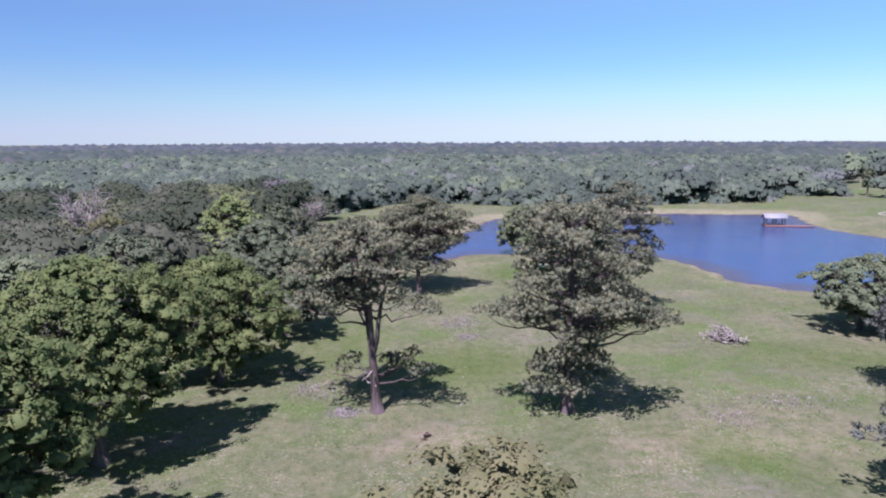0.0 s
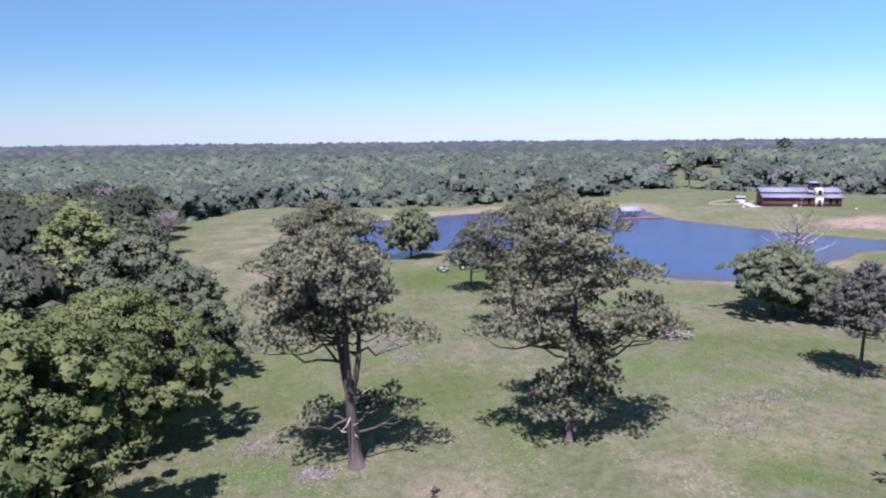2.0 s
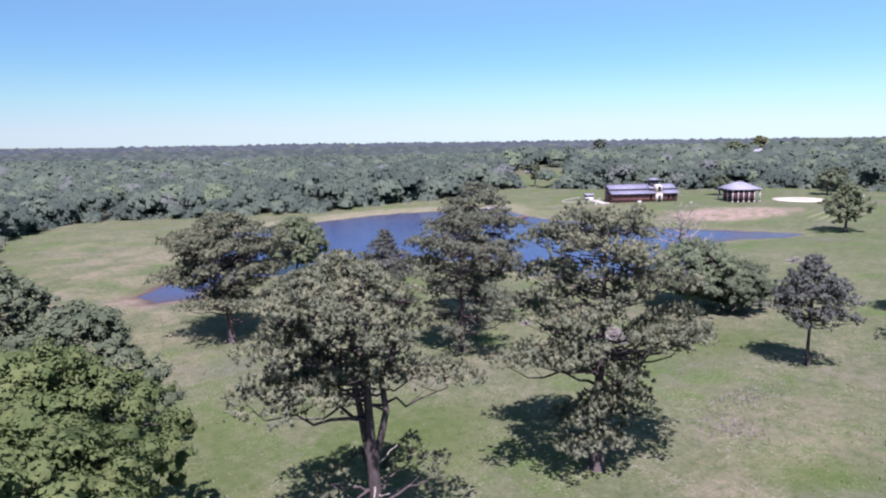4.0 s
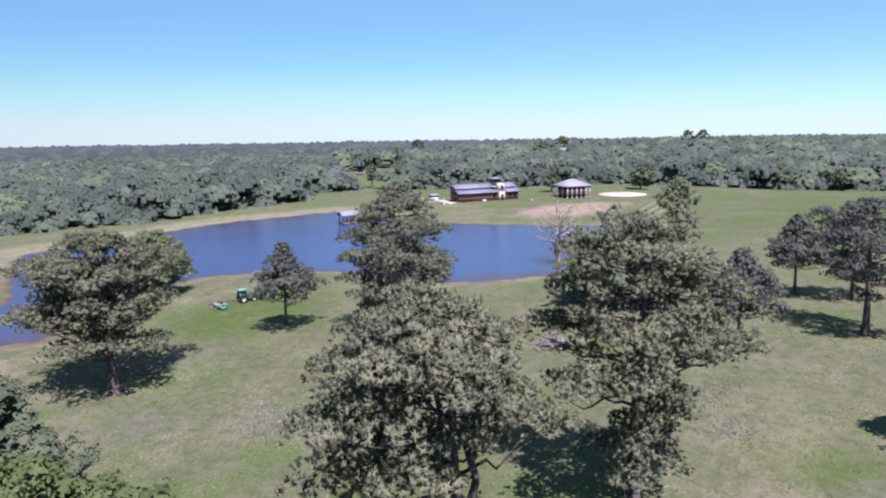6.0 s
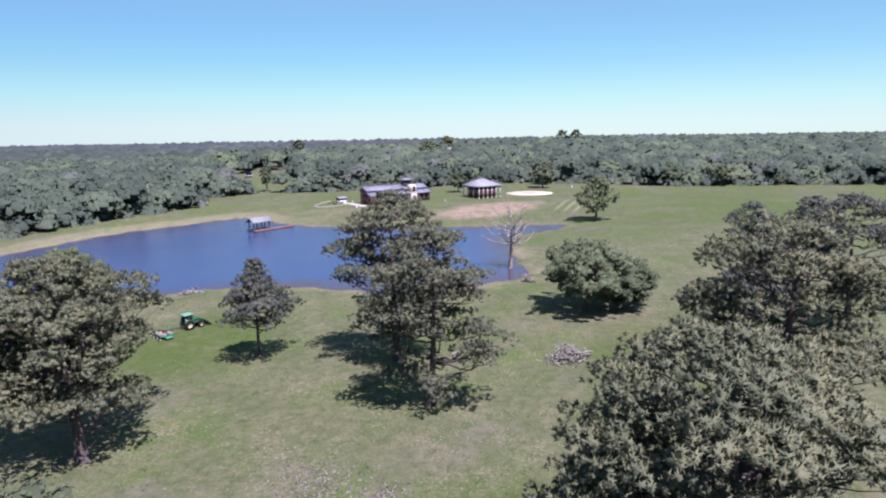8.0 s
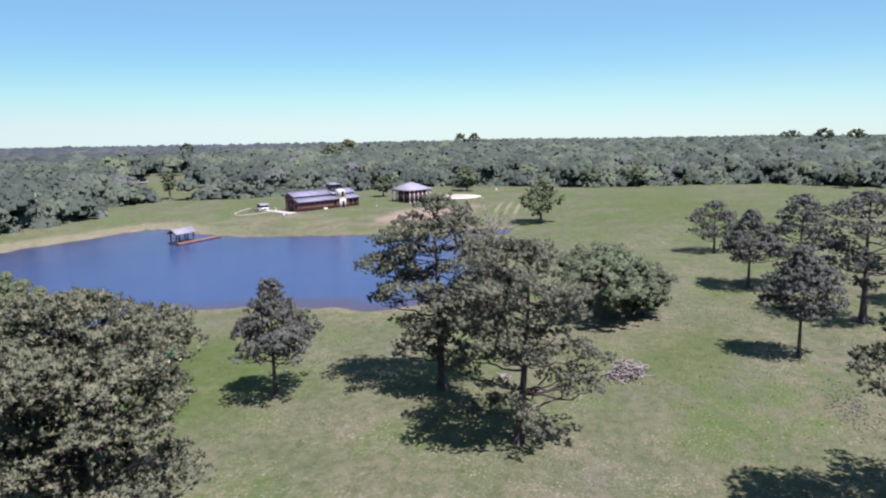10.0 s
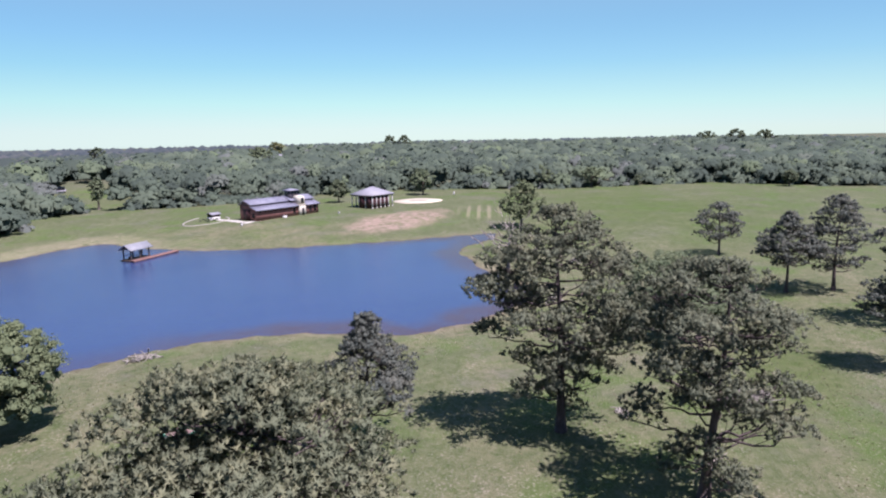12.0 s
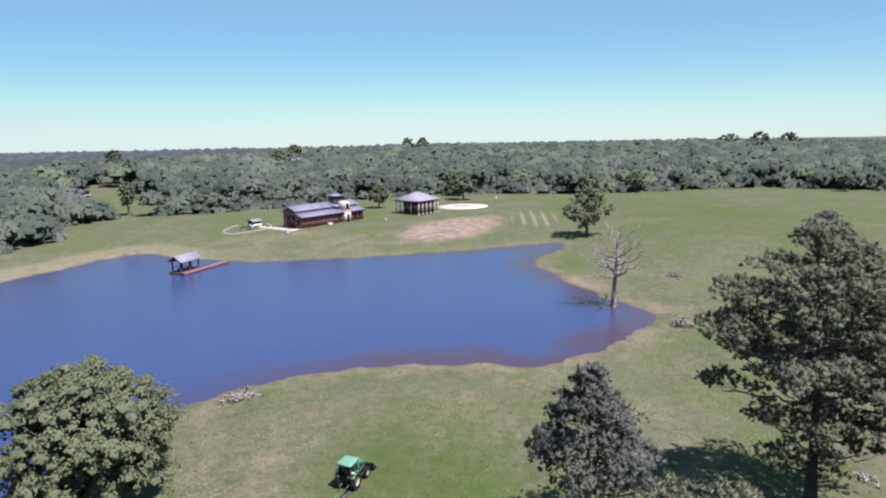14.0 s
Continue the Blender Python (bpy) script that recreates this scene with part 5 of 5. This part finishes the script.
# ---- the pavilion ----
def pavilion():
    W, D, H = 9.0, 8.4, 4.3
    ob = thing("pavilion", pose(167.4, 150.8, 1.6, 0, 0, AXIS), "pavilion with white posts, dark red panels and hipped metal roof", "pavilion")
    part("slab", Geo().box(-W / 2 - 0.3, -D / 2 - 0.3, -1.0, W / 2 + 0.3, D / 2 + 0.3, 0.16), CONCRETE, ob)
    e = 0.55
    a, b = W / 2 + e, D / 2 + e
    g = Geo()
    g.add([(-a, -b, H), (a, -b, H), (a, b, H), (-a, b, H), (-0.8, 0, H + 2.1), (0.8, 0, H + 2.1),
           (-a, -b, H - 0.24), (a, -b, H - 0.24), (a, b, H - 0.24), (-a, b, H - 0.24)], [(0, 1, 5, 4), (2, 3, 4, 5), (6, 7, 1, 0), (7, 8, 2, 1), (8, 9, 3, 2), (9, 6, 0, 3), (9, 8, 7, 6)])
    g.f.append(np.array([(1, 2, 5), (3, 0, 4)]))
    rf = part("roof", g, ROOF_GREY, ob, "pale hipped sheet-metal roof")
    part("ridge_cap", Geo().box(-0.95, -0.1, H + 2.05, 0.95, 0.1, H + 2.17), ROOF_METAL, rf)
    xs = np.linspace(-W / 2, W / 2, 6)
    ys = np.linspace(-D / 2, D / 2, 4)
    spots = [(x, y) for x in xs for y in (-D / 2, D / 2)] + [(x, y) for y in ys[1:-1] for x in (-W / 2, W / 2)]
    for x, y in spots:
        p = part("post", Geo().box(x - 0.12, y - 0.12, 0.16, x + 0.12, y + 0.12, H - 0.24), WHITE_PAINT, ob)
        part("plinth", Geo().box(x - 0.22, y - 0.22, 0.16, x + 0.22, y + 0.22, 0.6), CONCRETE, p)
    part("beam", Geo().box(-W / 2 - 0.12, -D / 2 - 0.12, H - 0.56, W / 2 + 0.12, -D / 2 + 0.12, H - 0.25), POST_WOOD, ob)
    part("beam", Geo().box(-W / 2 - 0.12, -D / 2 + 0.13, H - 0.56, -W / 2 + 0.12, D / 2, H - 0.25), POST_WOOD, ob)
    for i in range(1, 4):
        x0, x1 = xs[i - 1] + 0.17 + (xs[1] - xs[0]), xs[i] - 0.17 + (xs[1] - xs[0])
        part("panel", Geo().box(x0, -D / 2 - 0.04, 0.16, x1, -D / 2 + 0.08, H - 0.6), DARK_RED, ob, "dark red infill panel")
    part("panel", Geo().box(xs[0] + 0.17, -D / 2 - 0.04, 0.16, xs[1] - 0.17, -D / 2 + 0.08, H - 0.6), DARK_RED, ob, "dark red infill panel")
    part("inner_wall", Geo().box(xs[0] + 0.9, -D / 2 + 0.45, 0.16, xs[0] + 1.1, D / 2 - 2.6, H - 0.3), DARK_TRIM, ob, "dark inner wall")
    part("inner_wall", Geo().box(xs[0] + 1.1, D / 2 - 2.8, 0.16, xs[4], D / 2 - 2.6, H - 0.3), DARK_TRIM, ob, "dark inner wall")
    for y0, y1 in zip(ys[:2], ys[1:3]):
        part("panel", Geo().box(-W / 2 - 0.04, y0 + 0.17, 0.16, -W / 2 + 0.08, y1 - 0.17, H - 0.6), DARK_RED, ob, "dark red infill panel")
    for y0, y1 in zip(ys[2:-1], ys[3:]):
        part("rail", Geo().box(-W / 2 - 0.05, y0 + 0.16, 1.0, -W / 2 + 0.05, y1 - 0.16, 1.1), POST_WOOD, ob)
    part("rail", Geo().box(xs[4] + 0.16, -D / 2 - 0.05, 1.0, xs[5] - 0.16, -D / 2 + 0.05, 1.1), POST_WOOD, ob)


pavilion()


def sand_pad():
    n = 48
    a = np.arange(n) * 2 * np.pi / n
    ring = lambda r, z, s: [(r * math.cos(t) * (1 + 0.03 * math.sin(5 * t + s)), r * math.sin(t) * (1 + 0.03 * math.sin(4 * t)), z) for t in a]
    g = Geo().add(ring(8.2, -0.9, 0) + ring(7.9, 0.09, 0) + ring(3.2, 0.12, 1), [(i, (i + 1) % n, n + (i + 1) % n, n + i) for i in range(n)]
                  + [(n + i, n + (i + 1) % n, 2 * n + (i + 1) % n, 2 * n + i) for i in range(n)])
    ob = part("sand_circle", g, SAND)
    ob.matrix_world = Matrix.Scale(S, 4) @ Matrix.Translation((184.0, 140.4, ground_z(184, 140.4) + 0.02))
    tagged(ob, "round pad of pale sand beside the pavilion", "ground", kind="structure")
    g = Geo().add(ring(3.2, 0.12, 1) + [(0, 0, 0.16)], np.zeros((0, 4), int))
    g.f.append(np.array([(i, (i + 1) % n, n) for i in range(n)]))
    ob = part("fire_pit_floor", g, plain_mat("grey gravel", (0.281, 0.257, 0.211), (0.374, 0.343, 0.281), 3.0, 0.95))
    ob.matrix_world = Matrix.Scale(S, 4) @ Matrix.Translation((184.0, 140.4, ground_z(184, 140.4) + 0.02))
    tagged(ob, "darker gravel in the middle of the sand circle", "ground", kind="structure")


sand_pad()


# ---- the dock ----
def dock():
    ob = thing("boat_dock", Matrix.Translation((88.0, 175.6, WATER_Z)) @ pose(0, 0, 0, 0, 0, -7), "roofed swimming dock with a red-brown walkway", "dock")
    x0, x1, y0, y1 = -0.4, 5.4, -0.35, 2.0
    for i in range(14):
        x = x0 + i * (x1 - x0) / 14
        part("plank", Geo().box(x, y0, 0.30, x + 0.395, y1, 0.37), POST_WOOD, ob)
    part("edge_beam", Geo().box(x0 - 0.06, y0 + 0.01, 0.06, x0 - 0.005, y1, 0.36), POST_WOOD, ob)
    for i in range(30):
        x = -0.6 + i * 0.42
        part("walkway_plank", Geo().box(x, -1.5, 0.32, x + 0.395, -0.37, 0.40), DECK_WOOD, ob)
    for y in (-1.52, -0.42):
        part("walkway_beam", Geo().box(-0.6, y, 0.06, 12.0, y + 0.07, 0.315), DECK_WOOD, ob)
    for k in range(5):
        part("pile", Geo().cyl(-0.3 + k * 2.9, -1.4, -2.6, 0.31, 0.09, 8), POST_WOOD, ob)
    for x in (0.1, 2.5, 4.9):
        for y in (-0.1, 1.75):
            part("post", Geo().box(x - 0.1, y - 0.1, -2.6, x + 0.1, y + 0.1, 2.32), POST_WOOD, ob)
    for y in (-0.1, 1.75):
        part("beam", Geo().box(-0.35, y - 0.07, 2.32, 5.35, y + 0.07, 2.5), POST_WOOD, ob)
    part("gable", prism(Geo(), -0.1, 0.0, [(-0.25, 2.42), (0.82, 3.2), (1.9, 2.42)]), POST_WOOD, ob, "dark boarded gable")
    part("roof", gable_sheet(Geo(), -0.55, 5.55, [(-0.75, 2.22), (0.82, 3.34), (2.4, 2.22)], 0.07), DOCK_ROOF, ob, "weathered grey metal gable roof")
    part("rail", Geo().box(0.2, 1.7, 1.1, 4.8, 1.8, 1.18), POST_WOOD, ob)
    part("bench", Geo().box(1.0, 1.15, 0.72, 4.2, 1.6, 0.79).box(1.1, 1.2, 0.37, 1.2, 1.55, 0.72).box(4.0, 1.2, 0.37, 4.1, 1.55, 0.72), POST_WOOD, ob)


dock()


# ---- tractor and mower ----
def wheel(parent, x, y, r, w, name="wheel", rim=None):
    n = 24
    g = Geo()
    prof = [(r * 0.56, -w * 0.5), (r * 0.9, -w * 0.5), (r, -w * 0.36), (r, w * 0.36), (r * 0.9, w * 0.5), (r * 0.56, w * 0.5)]
    m = len(prof)
    v = [(x + p * math.cos(t), y + q, r + p * math.sin(t)) for t in np.arange(n) * 2 * math.pi / n for p, q in prof]
    g.add(v, [(i * m + j, i * m + (j + 1) % m, ((i + 1) % n) * m + (j + 1) % m, ((i + 1) % n) * m + j) for i in range(n) for j in range(m)])
    for i in range(n):
        t = i * 2 * math.pi / n
        for sgn in (1, -1):
            c = Vector((x + r * 1.0 * math.cos(t), y + sgn * w * 0.22, r + r * math.sin(t)))
            g.box(-0.03 * r, -w * 0.22, -0.05, 0.06 * r, w * 0.22, 0.05, Matrix.Translation(c) @ Matrix.Rotation(-t, 4, "Y") @ Matrix.Rotation(0.5 * sgn, 4, "X"))
    ob = new(name)
    ob.parent = parent
    part("tyre", g, RUBBER, ob, "black ribbed tyre")
    d = Geo().tube([(x, y - w * 0.3, r), (x, y + w * 0.3, r)], [r * 0.56, r * 0.56], 20).tube([(x, y - w * 0.42, r), (x, y + w * 0.42, r)], [r * 0.2, r * 0.2], 12)
    part("rim", d, rim or PALE_RIM, ob, "pale yellow wheel rim")
    return ob


def tractor():
    ob = thing("tractor", rest(22.3, 119.1) @ pose(0, 0, 0.0, 0, 0, -9) @ Matrix.Scale(0.74, 4), "green farm tractor with a closed cab and front loader", "tractor")
    for y in (-0.78, 0.78):
        wheel(ob, 0.0, y, 0.76, 0.42)
        wheel(ob, 2.15, y * 0.92, 0.5, 0.32)
        f = [(-0.72 + 0.0, 1.2), (-0.5, 1.52), (0.0, 1.66), (0.5, 1.52), (0.66, 1.22)]
        g = Geo()
        for (xa, za), (xb, zb) in zip(f, f[1:]):
            g.add([(xa, y - 0.24, za), (xb, y - 0.24, zb), (xb, y + 0.24, zb), (xa, y + 0.24, za), (xa, y - 0.24, za + 0.06), (xb, y - 0.24, zb + 0.06), (xb, y + 0.24, zb + 0.06), (xa, y + 0.24, za + 0.06)],
                  [(0, 3, 2, 1), (4, 5, 6, 7), (0, 1, 5, 4), (2, 3, 7, 6), (0, 4, 7, 3), (1, 2, 6, 5)])
        part("fender", g, GREEN_PAINT, ob)
        part("work_light", Geo().box(-0.62, y - 0.14, 1.66, -0.48, y + 0.14, 1.84), WHITE_PAINT, ob, "pale rear lamp on the fender")
    part("chassis", Geo().box(-0.4, -0.34, 0.5, 2.3, 0.34, 0.95), DARK_TRIM, ob)
    part("axle", Geo().tube([(0, -0.7, 0.76), (0, 0.7, 0.76)], [0.14, 0.14], 10), DARK_TRIM, ob)
    part("axle", Geo().tube([(2.15, -0.62, 0.5), (2.15, 0.62, 0.5)], [0.09, 0.09], 8), DARK_TRIM, ob)
    hood = Geo()
    sec = [(0.72, 0.42, 1.62), (1.5, 0.41, 1.58), (2.3, 0.36, 1.44), (2.62, 0.28, 1.25)]
    v = [(x, s * w, z) for x, w, h in sec for s, z in ((-1, 0.9), (-1, h - 0.12), (-0.7, h), (0.7, h), (1, h - 0.12), (1, 0.9))]
    hood.add(v, [(i * 6 + j, i * 6 + j + 1, i * 6 + j + 7, i * 6 + j + 6) for i in range(3) for j in range(5)] + [(18, 19, 20, 21), (18, 21, 22, 23)])
    hd = part("hood", hood, GREEN_PAINT, ob, "green rounded engine hood")
    part("grille", Geo().box(2.6, -0.24, 0.92, 2.65, 0.24, 1.2), DARK_TRIM, hd)
    for y in (-0.17, 0.17):
        part("headlight", Geo().box(2.52, y - 0.08, 1.2, 2.64, y + 0.08, 1.3), WHITE_PAINT, hd)
    part("exhaust", Geo().cyl(1.2, 0.34, 1.5, 2.35, 0.045, 8), DARK_TRIM, hd)
    cab = part("cab", Geo().box(-0.62, -0.62, 0.95, 0.72, 0.62, 1.4), DARK_TRIM, ob, "dark lower cab body")
    for x, y, k in ((-0.62, -0.62, 0.08), (-0.62, 0.62, 0.08), (0.62, -0.56, -0.02), (0.62, 0.56, -0.02), (0.05, -0.66, 0), (0.05, 0.66, 0)):
        part("pillar", Geo().tube([(x, y, 1.38), (x + k, y * 0.96, 2.42)], [0.05, 0.045], 6), DARK_TRIM, cab)
    for c in ((-0.6, -0.6, 1.42, 0.62, -0.585, 2.38), (-0.6, 0.585, 1.42, 0.62, 0.6, 2.38), (-0.6, -0.56, 1.42, -0.585, 0.56, 2.38), (0.63, -0.54, 1.42, 0.645, 0.54, 2.38)):
        part("pane", Geo().box(*c), GLASS_DARK, cab)
    part("seat", Geo().box(-0.3, -0.26, 1.4, 0.16, 0.26, 1.52).box(-0.34, -0.26, 1.52, -0.22, 0.26, 2.02), DARK_TRIM, cab)
    rf = Geo()
    v = [(x, y, z) for z, e in ((2.40, 0.0), (2.47, 0.06), (2.60, 0.02), (2.66, -0.14)) for x, y in ((-0.78 - e, -0.72 - e), (0.84 + e, -0.70 - e), (0.84 + e, 0.70 + e), (-0.78 - e, 0.72 + e))]
    rf.add(v, [(i * 4 + j, i * 4 + (j + 1) % 4, i * 4 + 4 + (j + 1) % 4, i * 4 + 4 + j) for i in range(3) for j in range(4)] + [(3, 2, 1, 0), (12, 13, 14, 15)])
    part("cab_roof", rf, ROOF_GREEN, cab, "pale green cab roof")
    for y in (-0.5, 0.5):
        part("loader_arm", Geo().tube([(0.95, y, 1.5), (1.9, y, 1.62), (2.9, y, 1.1), (3.35, y, 0.55)], [0.08, 0.085, 0.08, 0.07], 6), GREEN_PAINT, ob, "green loader arm")
        part("cylinder", Geo().tube([(1.1, y, 0.95), (2.3, y, 1.3)], [0.05, 0.035], 6), STEEL, ob)
    bk = Geo()
    sec = [(3.35, 0.75), (3.28, 0.35), (3.45, 0.12), (4.0, 0.08)]
    v = [(x + d, y, z + d * 0.5) for y in (-0.85, 0.85) for d in (0, 0.05) for x, z in sec]
    bk.add(v, [(i, i + 1, 8 + i + 1, 8 + i) for i in range(3)] + [(4 + i, 12 + i, 12 + i + 1, 4 + i + 1) for i in range(3)])
    bk.add([(x, y, z) for y in (-0.85, 0.85) for x, z in sec], [(0, 1, 2, 3), (7, 6, 5, 4)])
    part("bucket", bk, DARK_TRIM, ob, "dark loader bucket")
    for y in (-0.72, 0.72):
        part("mirror", Geo().tube([(0.66, y * 0.8, 2.0), (0.74, y * 1.25, 2.05)], [0.02, 0.02], 5).box(0.7, y * 1.25 - 0.08, 1.9, 0.74, y * 1.25 + 0.08, 2.2), DARK_TRIM, ob)
    for y in (-0.4, 0.4):
        part("lift_arm", Geo().tube([(-0.4, y, 0.62), (-1.15, y * 0.8, 0.5)], [0.05, 0.04], 6), STEEL, ob)
    part("step", Geo().box(0.7, -0.86, 0.42, 1.05, -0.6, 0.47), DARK_TRIM, ob)


tractor()


def mower():
    rng = np.random.default_rng(9)
    ob = thing("rotary_mower", rest(18.9, 118.95) @ pose(0, 0, 0, 0, 0, -14) @ Matrix.Scale(0.92, 4), "faded green towed rotary mower littered with dry cuttings", "mower")
    part("deck", Geo().box(-0.85, -1.0, 0.28, 0.8, 1.0, 0.5), MOWER_PAINT, ob, "green mower deck")
    for s in (1, -1):
        w = Geo().add([(-0.8, s * 1.02, 0.28), (0.6, s * 1.02, 0.28), (0.35, s * 1.9, 0.26), (-0.6, s * 1.9, 0.26), (-0.8, s * 1.02, 0.46), (0.6, s * 1.02, 0.46), (0.35, s * 1.9, 0.4), (-0.6, s * 1.9, 0.4)],
                      [(0, 3, 2, 1), (4, 5, 6, 7), (0, 1, 5, 4), (1, 2, 6, 5), (2, 3, 7, 6), (3, 0, 4, 7)])
        part("wing", w, GREEN_PAINT if s < 0 else MOWER_PAINT, ob, "green folding side wing")
        part("gearbox", Geo().cyl(-0.1, s * 1.35, 0.42, 0.68, 0.16, 10), DARK_TRIM, ob)
        part("shaft", Geo().tube([(0.0, s * 0.15, 0.72), (-0.1, s * 1.3, 0.66)], [0.05, 0.05], 6), DARK_TRIM, ob)
        for y in (0.55, 1.45):
            wheel(ob, -1.2, s * y, 0.19, 0.14, "tail_wheel", WHITE_PAINT)
            part("wheel_arm", Geo().tube([(-0.7, s * y, 0.5), (-1.25, s * y, 0.42)], [0.045, 0.045], 6), STEEL, ob)
        part("side_skirt", Geo().box(-0.55, s * 1.9 - 0.02, 0.12, 0.32, s * 1.9 + 0.02, 0.44), MOWER_PAINT, ob)
    part("gearbox", Geo().box(-0.2, -0.2, 0.5, 0.22, 0.2, 0.85), DARK_TRIM, ob)
    part("drawbar", Geo().tube([(0.7, 0, 0.5), (1.5, 0.05, 0.62), (2.25, 0.1, 0.52)], [0.09, 0.08, 0.06], 8), STEEL, ob, "pale steel drawbar")
    part("mast", Geo().tube([(0.55, 0.3, 0.5), (0.75, 0.1, 1.25), (0.95, 0.02, 0.6)], [0.05, 0.05, 0.05], 6), MOWER_PAINT, ob)
    part("drive_shaft", Geo().tube([(0.2, 0, 0.72), (2.1, 0.1, 0.7)], [0.05, 0.05], 8), DARK_TRIM, ob)
    g = Geo()
    n = 900
    q = np.column_stack([rng.uniform(-0.8, 0.7, n), rng.uniform(-0.85, 0.95, n), rng.uniform(0.49, 0.58, n)])
    leaves(g, rng, q, np.tile((0, 0, 1.0), (n, 1)), 0.11, 0.35)
    cut = part("cuttings", g, CUTTINGS, ob, "dry pinkish cuttings on the deck")
    cut["kind"] = "stuff"


mower()


# ---- by the far wood ----
def far_house(x, y, w, d, h, turn, label):
    ob = thing("farmhouse", rest(x, y) @ pose(0, 0, 0, 0, 0, turn), label, "house")
    part("wall", prism(Geo(), -w / 2, w / 2, [(-d / 2, -1.5), (-d / 2, h), (0, h + d * 0.3), (d / 2, h), (d / 2, -1.5)]), WHITE_PAINT, ob)
    part("roof", gable_sheet(Geo(), -w / 2 - 0.4, w / 2 + 0.4, [(-d / 2 - 0.5, h - 0.1), (0, h + d * 0.3 + 0.08), (d / 2 + 0.5, h - 0.1)], 0.15), ROOF_GREY, ob)
    for k in (-0.3, 0.0, 0.3):
        part("window", Geo().box(w * k - 0.6, -d / 2 - 0.06, 1.0, w * k + 0.6, -d / 2 + 0.02, 2.3), GLASS_DARK, ob)


far_house(184.0, 277.0, 2.6, 2, 0.6, -40, "low shed with a pale roof above the clearing")
far_house(379.0, 286.0, 9, 6, 3.4, -53, "white farmhouse on the wooded hill")
far_house(474.0, 303.0, 12, 6, 3.4, -53, "pale farm building on the wooded hill")


def bare_pole():
    ob = thing("utility_pole", rest(99.4, 231.5), "tall pale wooden pole before the wood", "pole")
    part("shaft", Geo().tube([(0, 0, -0.5), (0.05, 0, 4), (0, 0.05, 7.6)], [0.16, 0.14, 0.11], 8), DEAD_WOOD, ob)


bare_pole()


# ---- grass tufts and weeds ----
def grass_tufts():
    rng = np.random.default_rng(17)
    n = 30000
    p = np.column_stack([rng.uniform(-28, 82, n), rng.uniform(26, 150, n)])
    patch = wave(p, 9.0, 1.0) + 0.8 * wave(p, 3.7, 2.0)
    p = p[(patch + rng.normal(0, 0.5, n) > 0.1) & (edge_distance(p, SHORE) > 1.2)]
    z = height(p)
    spots = np.column_stack([p, z - 0.02])
    g = Geo()
    tufts(g, rng, spots, np.tile((0, 0, 1.0), (len(spots), 1)), 0.13, 0.10, 4)
    q = Mat("grass blades", 0.8, 0.0, 0.15)
    c = q.mix(q.island(), (0.156, 0.160, 0.078), (0.257, 0.234, 0.148))
    c = q.mix(q.ramp(q.noise(0.25, 4, 0.7, q.pos()), 0.52, 0.62), c, (0.374, 0.343, 0.265))
    ob = part("grass", g, q.colour(c).thin(0.3, c).m)
    tagged(ob, "tufts of green and straw-coloured grass", "grass", kind="stuff")


grass_tufts()


def pale_weeds(x, y, a, b, n, seed):
    rng = np.random.default_rng(seed)
    p = np.column_stack([rng.normal(x, a, n), rng.normal(y, b, n)])
    g = Geo()
    tufts(g, rng, np.column_stack([p, height(p)]), np.tile((0, 0, 1.0), (n, 1)), 0.15, 0.12, 4)
    return g


WEED = plain_mat("pale dry weeds", (0.211, 0.191, 0.176), (0.328, 0.300, 0.281), 3.0, 0.9)
for i, (x, y, a, b, n) in enumerate([(-8.6, 54.2, 0.7, 0.5, 260), (-12.6, 59.5, 1.3, 1.3, 300), (2.2, 81.1, 1.5, 1.9, 460), (2.8, 75.9, 1.0, 0.8, 220), (-14.9, 64.0, 1.2, 1.0, 220), (31.0, 56.0, 3.0, 1.0, 260), (24.5, 52.5, 1.6, 1.2, 160)]):
    tagged(part("weeds", pale_weeds(x, y, a, b, n, 200 + i), WEED), "patch of pale dried weeds in the grass", "weeds", kind="stuff")
